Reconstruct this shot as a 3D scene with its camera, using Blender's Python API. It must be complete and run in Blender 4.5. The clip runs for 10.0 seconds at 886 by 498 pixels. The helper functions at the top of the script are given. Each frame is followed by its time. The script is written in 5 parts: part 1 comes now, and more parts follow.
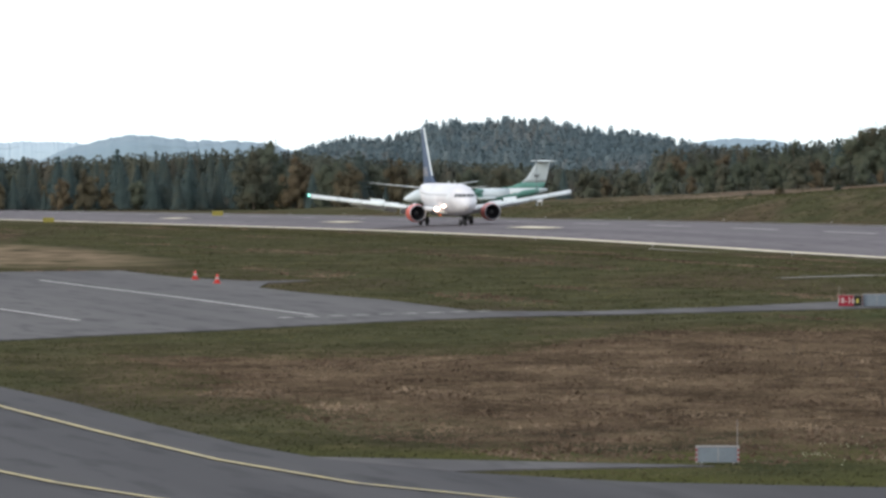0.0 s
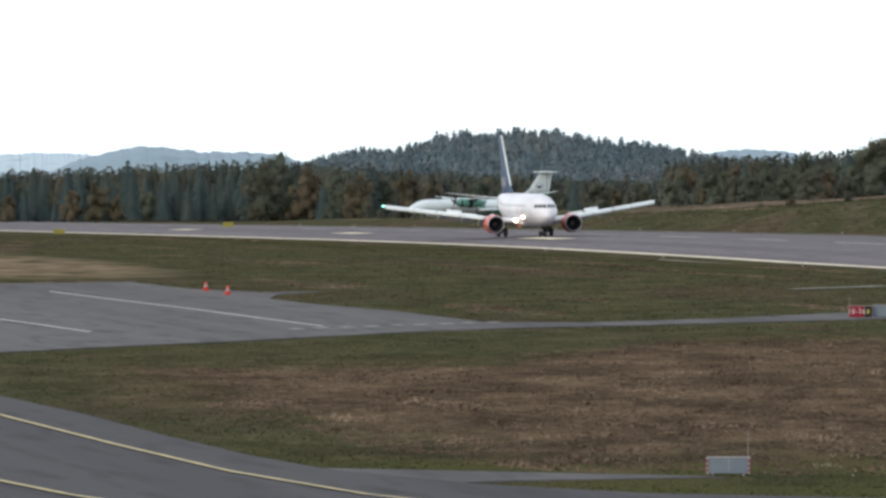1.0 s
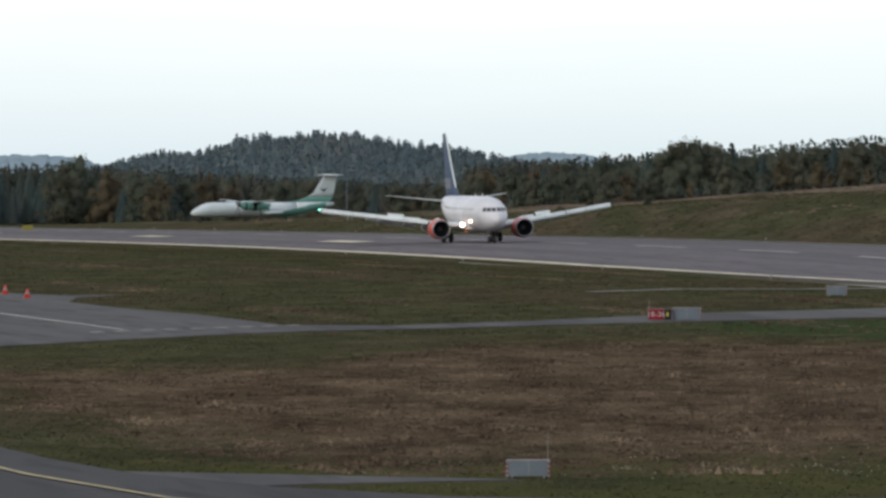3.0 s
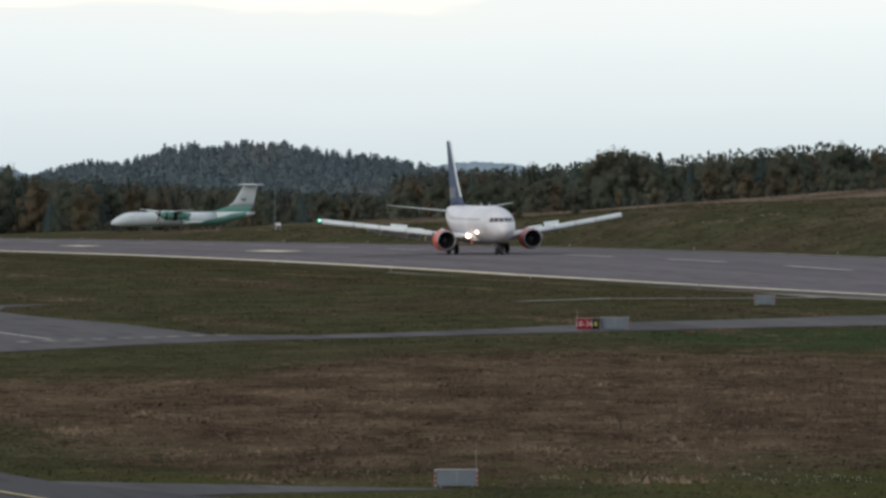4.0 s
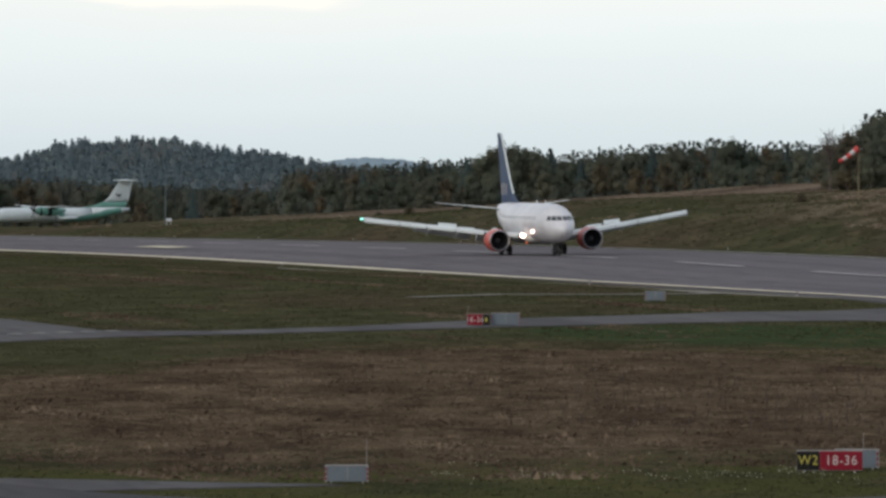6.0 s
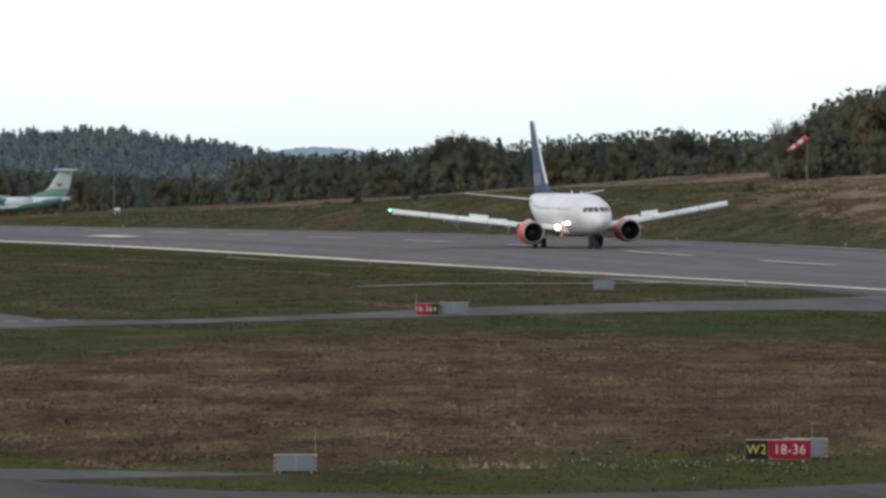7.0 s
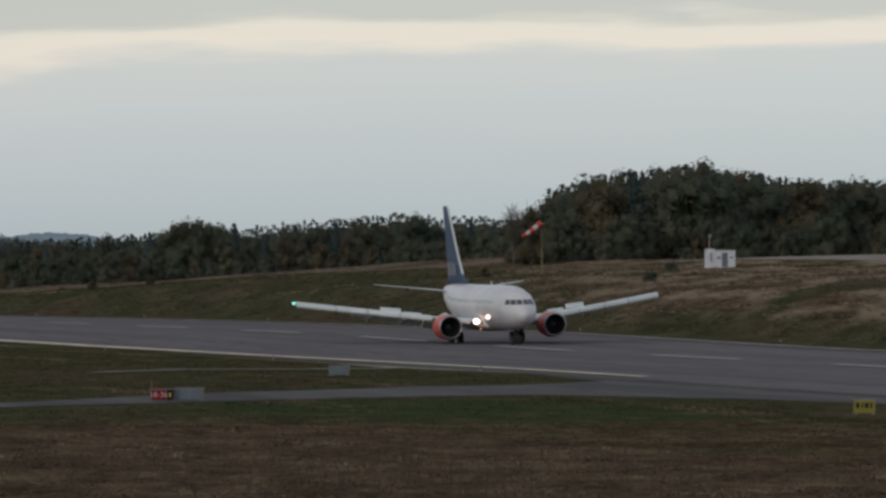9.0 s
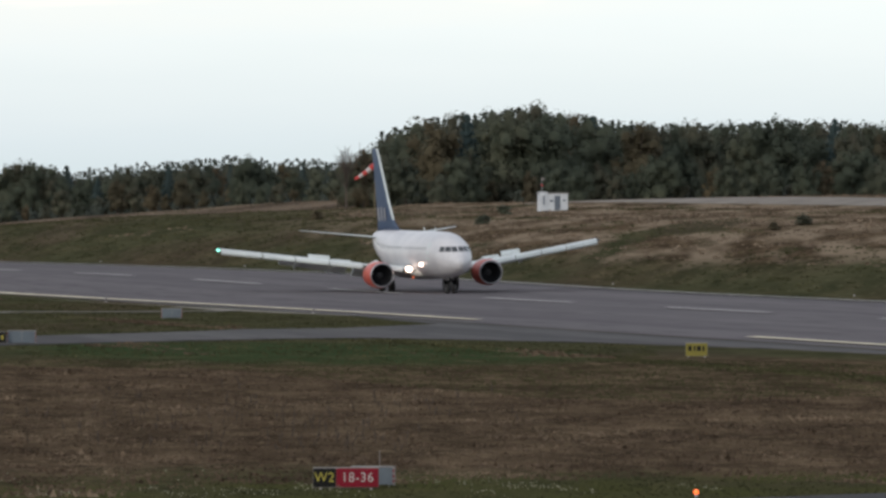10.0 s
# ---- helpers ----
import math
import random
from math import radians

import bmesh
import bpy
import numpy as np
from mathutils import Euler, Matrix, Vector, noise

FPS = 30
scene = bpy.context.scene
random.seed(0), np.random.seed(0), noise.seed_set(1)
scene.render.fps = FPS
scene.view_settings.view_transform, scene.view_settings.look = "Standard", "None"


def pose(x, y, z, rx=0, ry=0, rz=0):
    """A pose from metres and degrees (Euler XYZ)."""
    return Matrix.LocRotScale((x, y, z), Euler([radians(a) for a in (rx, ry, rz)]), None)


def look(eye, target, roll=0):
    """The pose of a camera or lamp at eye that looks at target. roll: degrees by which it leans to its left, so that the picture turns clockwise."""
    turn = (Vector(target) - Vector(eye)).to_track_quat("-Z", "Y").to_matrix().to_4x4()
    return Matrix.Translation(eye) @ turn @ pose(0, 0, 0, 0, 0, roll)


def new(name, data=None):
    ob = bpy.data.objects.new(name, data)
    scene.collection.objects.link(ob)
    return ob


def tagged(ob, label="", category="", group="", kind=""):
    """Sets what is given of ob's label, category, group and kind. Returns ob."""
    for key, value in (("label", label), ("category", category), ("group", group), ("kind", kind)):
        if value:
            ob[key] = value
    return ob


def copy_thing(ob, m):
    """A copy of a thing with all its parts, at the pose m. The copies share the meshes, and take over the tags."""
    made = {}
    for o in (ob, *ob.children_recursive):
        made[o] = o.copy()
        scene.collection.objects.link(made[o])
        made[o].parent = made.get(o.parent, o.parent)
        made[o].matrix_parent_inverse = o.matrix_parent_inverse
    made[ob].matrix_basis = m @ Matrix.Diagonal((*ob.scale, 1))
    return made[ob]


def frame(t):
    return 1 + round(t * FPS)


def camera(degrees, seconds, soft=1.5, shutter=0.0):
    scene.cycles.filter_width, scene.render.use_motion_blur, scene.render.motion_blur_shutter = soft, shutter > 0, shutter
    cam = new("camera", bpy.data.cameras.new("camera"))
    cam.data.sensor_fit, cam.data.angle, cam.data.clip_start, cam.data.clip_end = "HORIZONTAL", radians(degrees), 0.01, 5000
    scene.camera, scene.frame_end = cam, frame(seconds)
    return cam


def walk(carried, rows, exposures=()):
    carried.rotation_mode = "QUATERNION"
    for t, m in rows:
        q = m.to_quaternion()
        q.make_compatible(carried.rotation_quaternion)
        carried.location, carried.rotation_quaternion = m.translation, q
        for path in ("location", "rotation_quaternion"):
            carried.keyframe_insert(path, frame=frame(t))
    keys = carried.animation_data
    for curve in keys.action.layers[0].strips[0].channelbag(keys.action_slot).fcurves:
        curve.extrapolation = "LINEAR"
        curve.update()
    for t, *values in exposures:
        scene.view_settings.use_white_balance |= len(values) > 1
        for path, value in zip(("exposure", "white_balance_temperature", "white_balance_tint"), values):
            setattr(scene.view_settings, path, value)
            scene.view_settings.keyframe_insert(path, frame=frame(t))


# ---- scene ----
from mathutils import geometry

# ---------------------------------------------------------------- camera
EYE = (0.0, 0.0, 9.0)
cam = camera(7.4756, 10.0, soft=2.9)
# seconds, bearing (clockwise from +y), pitch, roll
PAN = [(0.0, 10.500, -0.865, 0.027), (0.5, 10.313, -0.896, 0.029), (1.0, 10.411, -0.771, -0.015),
       (1.5, 11.162, -0.208, -0.021), (2.0, 11.564, -0.381, 0.003), (2.2, 11.709, -0.581, -0.009),
       (3.3, 12.208, -0.748, 0.004), (3.5, 12.294, -0.707, -0.003), (4.0, 12.709, -0.665, -0.032),
       (4.5, 13.202, -0.596, -0.004), (5.0, 13.384, -0.694, 0.016), (5.5, 13.745, -0.438, 0.015),
       (5.7, 13.593, -0.587, -0.003), (6.8, 13.949, -0.781, 0.000), (7.0, 14.067, -0.791, 0.005),
       (7.5, 14.718, -0.651, 0.012), (8.0, 15.086, -0.320, -0.003), (8.5, 15.436, -0.035, -0.012),
       (9.0, 16.304, -0.069, -0.035), (9.5, 16.887, -0.189, -0.005), (10.0, 17.717, -0.552, 0.033)]
EXPOSURES = [(0.0, 1.04), (0.5, 0.69), (1.0, 0.94), (1.5, 0.08), (2.0, -0.05), (2.2, 0.03), (3.3, 0.42), (3.5, 0.37), (4.0, 0.22), (4.5, 0.35), (5.0, 0.19), (5.5, 0.08), (6.8, 0.52), (7.0, 0.54), (7.5, 0.52), (8.0, 0.18), (8.5, -0.15), (9.0, -0.43), (9.5, -0.26), (10.0, 0.25)]


def aim(bearing, pitch, roll):
    b, p = radians(bearing), radians(pitch)
    way = Vector((math.sin(b) * math.cos(p), math.cos(b) * math.cos(p), math.sin(p)))
    return look(EYE, Vector(EYE) + way * 100, roll)


walk(cam, [(t, aim(b, p, r)) for t, b, p, r in PAN], EXPOSURES)

# ---------------------------------------------------------------- world and sun
SUN_EL, SUN_AZ = 24.0, 235.0


def build_world():
    w = bpy.data.worlds.new("overcast_sky")
    scene.world = w
    w.use_nodes = True
    n, l = w.node_tree.nodes, w.node_tree.links
    n.clear()
    out = n.new("ShaderNodeOutputWorld")
    sky = n.new("ShaderNodeTexSky")
    sky.sky_type, sky.sun_disc = "NISHITA", False
    sky.sun_elevation, sky.sun_rotation = radians(SUN_EL), radians(SUN_AZ)
    b1 = n.new("ShaderNodeBackground")
    b1.inputs[1].default_value = 0.05
    l.new(sky.outputs[0], b1.inputs[0])
    tc = n.new("ShaderNodeTexCoord")
    sep = n.new("ShaderNodeSeparateXYZ")
    l.new(tc.outputs["Generated"], sep.inputs[0])
    mp = n.new("ShaderNodeMapping")
    mp.inputs["Scale"].default_value = (20, 20, 140)
    l.new(tc.outputs["Generated"], mp.inputs[0])
    nz = n.new("ShaderNodeTexNoise")
    nz.inputs["Scale"].default_value, nz.inputs["Detail"].default_value = 1.0, 4
    l.new(mp.outputs[0], nz.inputs["Vector"])
    ad = n.new("ShaderNodeMath")
    ad.operation = "MULTIPLY_ADD"
    ad.inputs[1].default_value = 0.012
    l.new(nz.outputs[0], ad.inputs[0])
    tilt = n.new("ShaderNodeMath")
    tilt.operation = "MULTIPLY_ADD"
    tilt.inputs[1].default_value = -0.03
    l.new(sep.outputs[0], tilt.inputs[0])
    l.new(sep.outputs[2], tilt.inputs[2])
    lift = n.new("ShaderNodeMath")
    lift.operation = "ADD"
    lift.inputs[1].default_value = 0.0074
    l.new(tilt.outputs[0], lift.inputs[0])
    l.new(lift.outputs[0], ad.inputs[2])
    mr = n.new("ShaderNodeMapRange")
    mr.inputs[1].default_value, mr.inputs[2].default_value = 0.0, 0.1
    l.new(ad.outputs[0], mr.inputs[0])
    cr = n.new("ShaderNodeValToRGB")
    e = cr.color_ramp.elements
    e[0].position, e[0].color = 0.0, (0.45, 0.545, 0.605, 1)
    e[1].position, e[1].color = 1.0, (0.54, 0.555, 0.58, 1)
    for p, c in ((0.12, (0.49, 0.575, 0.66)), (0.27, (0.565, 0.625, 0.70)), (0.318, (0.60, 0.63, 0.685)), (0.342, (0.89, 0.80, 0.74)),
                 (0.366, (0.86, 0.79, 0.73)), (0.385, (0.54, 0.55, 0.57)), (0.6, (0.48, 0.51, 0.55))):
        k = e.new(p)
        k.color = (*c, 1)
    l.new(mr.outputs[0], cr.inputs[0])
    b2 = n.new("ShaderNodeBackground")
    b2.inputs[1].default_value = 0.90
    l.new(cr.outputs[0], b2.inputs[0])
    add = n.new("ShaderNodeAddShader")
    l.new(b1.outputs[0], add.inputs[0])
    l.new(b2.outputs[0], add.inputs[1])
    l.new(add.outputs[0], out.inputs[0])


build_world()
sun = new("sun", bpy.data.lights.new("sun", "SUN"))
sun.data.energy, sun.data.angle, sun.data.color = 0.7, radians(18), (1.0, 0.95, 0.88)
sd = Vector((math.sin(radians(SUN_AZ)) * math.cos(radians(SUN_EL)), math.cos(radians(SUN_AZ)) * math.cos(radians(SUN_EL)), math.sin(radians(SUN_EL))))
sun.matrix_world = look(sd * 50, (0, 0, 0))


# ---------------------------------------------------------------- materials
def base_material(name, rough=0.6, metal=0.0):
    m = bpy.data.materials.new(name)
    m.use_nodes = True
    b = m.node_tree.nodes["Principled BSDF"]
    b.inputs["Roughness"].default_value, b.inputs["Metallic"].default_value = rough, metal
    return m, m.node_tree.nodes, m.node_tree.links, b


def noise_node(n, l, scale, detail=4, stretch=None, coord="Object", turn=-14):
    tc = n.new("ShaderNodeTexCoord")
    src = tc.outputs[coord]
    if stretch:
        mp = n.new("ShaderNodeMapping")
        mp.vector_type = "TEXTURE"
        mp.inputs["Rotation"].default_value = (0, 0, radians(turn))
        mp.inputs["Scale"].default_value = tuple(1 / v for v in stretch)
        l.new(src, mp.inputs[0])
        src = mp.outputs[0]
    t = n.new("ShaderNodeTexNoise")
    t.inputs["Scale"].default_value, t.inputs["Detail"].default_value = scale, detail
    l.new(src, t.inputs["Vector"])
    return t.outputs[0]


def mix_node(n, l, fac, a, b):
    x = n.new("ShaderNodeMix")
    x.data_type = "RGBA"
    for sock, v in ((x.inputs[0], fac), (x.inputs[6], a), (x.inputs[7], b)):
        if isinstance(v, tuple):
            sock.default_value = (*v, 1)
        elif isinstance(v, (int, float)):
            sock.default_value = v
        else:
            l.new(v, sock)
    return x.outputs[2]


def step_node(n, l, src, lo, hi):
    r = n.new("ShaderNodeMapRange")
    r.inputs[1].default_value, r.inputs[2].default_value = lo, hi
    l.new(src, r.inputs[0])
    return r.outputs[0]


def math_node(n, l, op, a, b):
    x = n.new("ShaderNodeMath")
    x.operation = op
    for sock, v in zip(x.inputs, (a, b)):
        if isinstance(v, (int, float)):
            sock.default_value = v
        else:
            l.new(v, sock)
    return x.outputs[0]


def mottled(name, a, b, scale, rough=0.6, metal=0.0, fine=None, bump=0.0, stretch=None, lo=0.35, hi=0.65, gloss=0.5):
    """A surface of two colours at a coarse scale with finer grain on top."""
    m, n, l, p = base_material(name, rough, metal)
    p.inputs["Specular IOR Level"].default_value = gloss
    c = mix_node(n, l, step_node(n, l, noise_node(n, l, scale, 5, stretch), lo, hi), a, b)
    f = noise_node(n, l, fine or scale * 9, 3, stretch)
    dark = tuple(v * 0.72 for v in a)
    c = mix_node(n, l, step_node(n, l, f, 0.55, 0.8), c, dark)
    l.new(c, p.inputs["Base Color"])
    if bump:
        bp = n.new("ShaderNodeBump")
        bp.inputs["Strength"].default_value = bump
        l.new(f, bp.inputs["Height"])
        l.new(bp.outputs[0], p.inputs["Normal"])
    return m


def glow(name, colour, power):
    m, n, l, p = base_material(name, 0.3)
    p.inputs["Base Color"].default_value = (*colour, 1)
    p.inputs["Emission Color"].default_value = (*colour, 1)
    p.inputs["Emission Strength"].default_value = power
    return m


def leafy(name, a, b, c, brown, patch, single=False):
    """Foliage: clumps vary a little, whole crowns and patches of crowns vary more, with browned autumn parts."""
    m, n, l, p = base_material(name, 0.75)
    g = n.new("ShaderNodeNewGeometry")
    r = n.new("ShaderNodeValToRGB")
    r.color_ramp.elements[0].color, r.color_ramp.elements[1].color = (*a, 1), (*c, 1)
    k = r.color_ramp.elements.new(0.55)
    k.color = (*b, 1)
    tone = step_node(n, l, noise_node(n, l, patch, 3), 0.32, 0.68)
    v = math_node(n, l, "MULTIPLY", g.outputs["Random Per Island"], 0.10)
    if single:
        v = math_node(n, l, "ADD", v, math_node(n, l, "MULTIPLY", tone, 0.78))
        turned = step_node(n, l, noise_node(n, l, patch * 0.47, 3), 0.54, 0.66)
    else:
        oi = n.new("ShaderNodeObjectInfo")
        v = math_node(n, l, "ADD", v, math_node(n, l, "MULTIPLY", tone, 0.30))
        v = math_node(n, l, "ADD", v, math_node(n, l, "MULTIPLY", oi.outputs["Random"], 0.48))
        far = math_node(n, l, "FRACT", math_node(n, l, "MULTIPLY", oi.outputs["Random"], 7.31), 0.0)
        turned = math_node(n, l, "MULTIPLY", step_node(n, l, far, 0.5, 0.9), step_node(n, l, tone, 0.0, 0.8))
    l.new(v, r.inputs[0])
    col = mix_node(n, l, math_node(n, l, "MULTIPLY", turned, 0.5), r.outputs[0], brown)
    l.new(col, p.inputs["Base Color"])
    p.inputs["Specular IOR Level"].default_value = 0.03
    tr = n.new("ShaderNodeBsdfTranslucent")
    l.new(col, tr.inputs[0])
    mx = n.new("ShaderNodeMixShader")
    mx.inputs[0].default_value = 0.35
    l.new(p.outputs[0], mx.inputs[1])
    l.new(tr.outputs[0], mx.inputs[2])
    l.new(mx.outputs[0], n["Material Output"].inputs[0])
    return m


def tuft_material(name, a, b, c):
    """Grass blades: single blades vary, and broad streaks run through the field."""
    m, n, l, p = base_material(name, 0.85)
    p.inputs["Specular IOR Level"].default_value = 0.0
    g = n.new("ShaderNodeNewGeometry")
    r = n.new("ShaderNodeValToRGB")
    r.color_ramp.elements[0].color, r.color_ramp.elements[1].color = (*a, 1), (*c, 1)
    k = r.color_ramp.elements.new(0.5)
    k.color = (*b, 1)
    s1 = step_node(n, l, noise_node(n, l, 0.17, 6, (1, 0.42, 1)), 0.36, 0.66)
    s2 = step_node(n, l, noise_node(n, l, 0.8, 4, (1, 0.42, 1)), 0.35, 0.7)
    v = math_node(n, l, "ADD", math_node(n, l, "MULTIPLY", g.outputs["Random Per Island"], 0.18), math_node(n, l, "MULTIPLY", s1, 0.56))
    v = math_node(n, l, "ADD", v, math_node(n, l, "ADD", math_node(n, l, "MULTIPLY", s2, 0.26), 0.0))
    l.new(v, r.inputs[0])
    l.new(r.outputs[0], p.inputs["Base Color"])
    return m


def grass_material():
    """Heath and mown grass: brown and straw heath with green margins, following the ground."""
    m, n, l, p = base_material("heath_grass", 0.9)
    p.inputs["Specular IOR Level"].default_value = 0.0
    tc = n.new("ShaderNodeTexCoord")
    sep = n.new("ShaderNodeSeparateXYZ")
    l.new(tc.outputs["Object"], sep.inputs[0])
    X, Y = sep.outputs[0], sep.outputs[1]
    big = noise_node(n, l, 0.035, 5)
    mid = noise_node(n, l, 0.27, 6, (1, 0.38, 1))
    fine = noise_node(n, l, 1.3, 5, (1, 0.38, 1))
    brown = mix_node(n, l, step_node(n, l, mid, 0.38, 0.64), (0.040, 0.029, 0.019), (0.088, 0.063, 0.040))
    brown = mix_node(n, l, step_node(n, l, fine, 0.52, 0.75), brown, (0.155, 0.114, 0.073))
    heather = math_node(n, l, "MULTIPLY", step_node(n, l, Y, 216, 200), step_node(n, l, math_node(n, l, "DIVIDE", X, Y), 0.275, 0.235))
    brown = mix_node(n, l, math_node(n, l, "MULTIPLY", heather, step_node(n, l, mid, 0.62, 0.42)), brown, (0.026, 0.020, 0.017))
    green = mix_node(n, l, step_node(n, l, mid, 0.35, 0.65), (0.036, 0.038, 0.020), (0.064, 0.062, 0.034))
    green = mix_node(n, l, step_node(n, l, fine, 0.55, 0.78), green, (0.090, 0.083, 0.048))
    green = mix_node(n, l, math_node(n, l, "MULTIPLY", step_node(n, l, noise_node(n, l, 0.06, 4, (1, 0.25, 1)), 0.5, 0.62), 0.6), green, (0.062, 0.048, 0.034))
    green = mix_node(n, l, math_node(n, l, "MULTIPLY", step_node(n, l, Y, 210, 196), step_node(n, l, mid, 0.3, 0.6)), green, (0.056, 0.057, 0.022))
    w = math_node(n, l, "MULTIPLY", math_node(n, l, "SUBTRACT", big, 0.5), 70.0)
    w2 = math_node(n, l, "MULTIPLY", math_node(n, l, "SUBTRACT", mid, 0.5), 10.0)
    yy = math_node(n, l, "ADD", math_node(n, l, "ADD", Y, w), w2)
    xx = math_node(n, l, "ADD", X, math_node(n, l, "MULTIPLY", w, 0.25))
    # heath field between the two taxiways; green verge along the taxiway edge
    heath = math_node(n, l, "MULTIPLY", step_node(n, l, math_node(n, l, "ADD", yy, math_node(n, l, "MULTIPLY", step_node(n, l, math_node(n, l, "DIVIDE", X, Y), 0.285, 0.245), 10.0)), 198, 209), step_node(n, l, math_node(n, l, "ADD", yy, math_node(n, l, "MULTIPLY", step_node(n, l, math_node(n, l, "DIVIDE", X, Y), 0.222, 0.19), 42.0)), 345, 318))
    heath = math_node(n, l, "MULTIPLY", heath, step_node(n, l, xx, 32.5, 40.5))
    # heath and straw on the bank beyond the runway, dull patches elsewhere
    bank = step_node(n, l, math_node(n, l, "ADD", X, math_node(n, l, "MULTIPLY", w, 0.4)), 206, 213)
    dull = math_node(n, l, "MULTIPLY", step_node(n, l, noise_node(n, l, 0.05, 5, (1, 0.3, 1)), 0.48, 0.62), step_node(n, l, Y, 380, 420))
    c = mix_node(n, l, math_node(n, l, "MAXIMUM", heath, math_node(n, l, "MULTIPLY", dull, 0.4)), green, brown)
    dry = mix_node(n, l, step_node(n, l, noise_node(n, l, 0.2, 5, (1, 0.3, 1)), 0.44, 0.58), brown, (0.20, 0.155, 0.110))
    dry = mix_node(n, l, step_node(n, l, noise_node(n, l, 0.08, 4, (1, 0.35, 1)), 0.55, 0.62), dry, green)
    turn = step_node(n, l, math_node(n, l, "DIVIDE", X, Y), 0.285, 0.325)
    dry = mix_node(n, l, math_node(n, l, "MAXIMUM", turn, math_node(n, l, "MULTIPLY", dull, 0.25)), green, dry)
    far = math_node(n, l, "ADD", math_node(n, l, "MULTIPLY", X, X), math_node(n, l, "MULTIPLY", Y, Y))
    far = math_node(n, l, "MULTIPLY", step_node(n, l, far, 1.44e6, 1.54e6), step_node(n, l, X, 262, 300))
    broken = step_node(n, l, noise_node(n, l, 0.035, 5, (1, 0.6, 1)), 0.42, 0.56)
    dry = mix_node(n, l, math_node(n, l, "MULTIPLY", far, 0.85), dry, mix_node(n, l, broken, (0.068, 0.050, 0.040), (0.165, 0.126, 0.094)))
    c = mix_node(n, l, bank, c, dry)
    # a pale dry patch at the far side of the apron
    ax = math_node(n, l, "DIVIDE", math_node(n, l, "SUBTRACT", X, 65.0), 13.0)
    ay = math_node(n, l, "DIVIDE", math_node(n, l, "SUBTRACT", Y, 575.0), 75.0)
    ar = math_node(n, l, "ADD", math_node(n, l, "MULTIPLY", ax, ax), math_node(n, l, "MULTIPLY", ay, ay))
    c = mix_node(n, l, math_node(n, l, "MULTIPLY", step_node(n, l, ar, 1.2, 0.5), step_node(n, l, mid, 0.35, 0.55)), c, (0.17, 0.128, 0.085))
    # a lush patch beside the link taxiway
    dx = math_node(n, l, "DIVIDE", math_node(n, l, "SUBTRACT", X, 103.0), 15.0)
    dy = math_node(n, l, "DIVIDE", math_node(n, l, "SUBTRACT", math_node(n, l, "ADD", Y, w2), 346.0), 27.0)
    rad = math_node(n, l, "ADD", math_node(n, l, "MULTIPLY", dx, dx), math_node(n, l, "MULTIPLY", dy, dy))
    c = mix_node(n, l, math_node(n, l, "MULTIPLY", step_node(n, l, rad, 1.15, 0.6), 0.85), c, (0.033, 0.053, 0.023))
    straw = math_node(n, l, "MULTIPLY", step_node(n, l, noise_node(n, l, 0.30, 5, (1, 0.42, 1)), 0.52, 0.66), 0.7)
    straw = math_node(n, l, "MULTIPLY", straw, math_node(n, l, "MAXIMUM", heath, 0.25))
    c = mix_node(n, l, straw, c, (0.135, 0.098, 0.062))
    l.new(c, p.inputs["Base Color"])
    return m


def asphalt_material(name, a, b):
    m, n, l, p = base_material(name, 0.9)
    p.inputs["Specular IOR Level"].default_value = 0.05
    c = mix_node(n, l, step_node(n, l, noise_node(n, l, 0.22, 5, (1, 0.02, 1), turn=0), 0.35, 0.65), a, b)
    c = mix_node(n, l, math_node(n, l, "MULTIPLY", step_node(n, l, noise_node(n, l, 0.05, 4, (1, 0.3, 1)), 0.5, 0.7), 0.6), c, b)
    c = mix_node(n, l, step_node(n, l, noise_node(n, l, 0.9, 4, (1, 0.12, 1), turn=0), 0.52, 0.75), c, tuple(v * 0.75 for v in a))
    l.new(c, p.inputs["Base Color"])
    return m


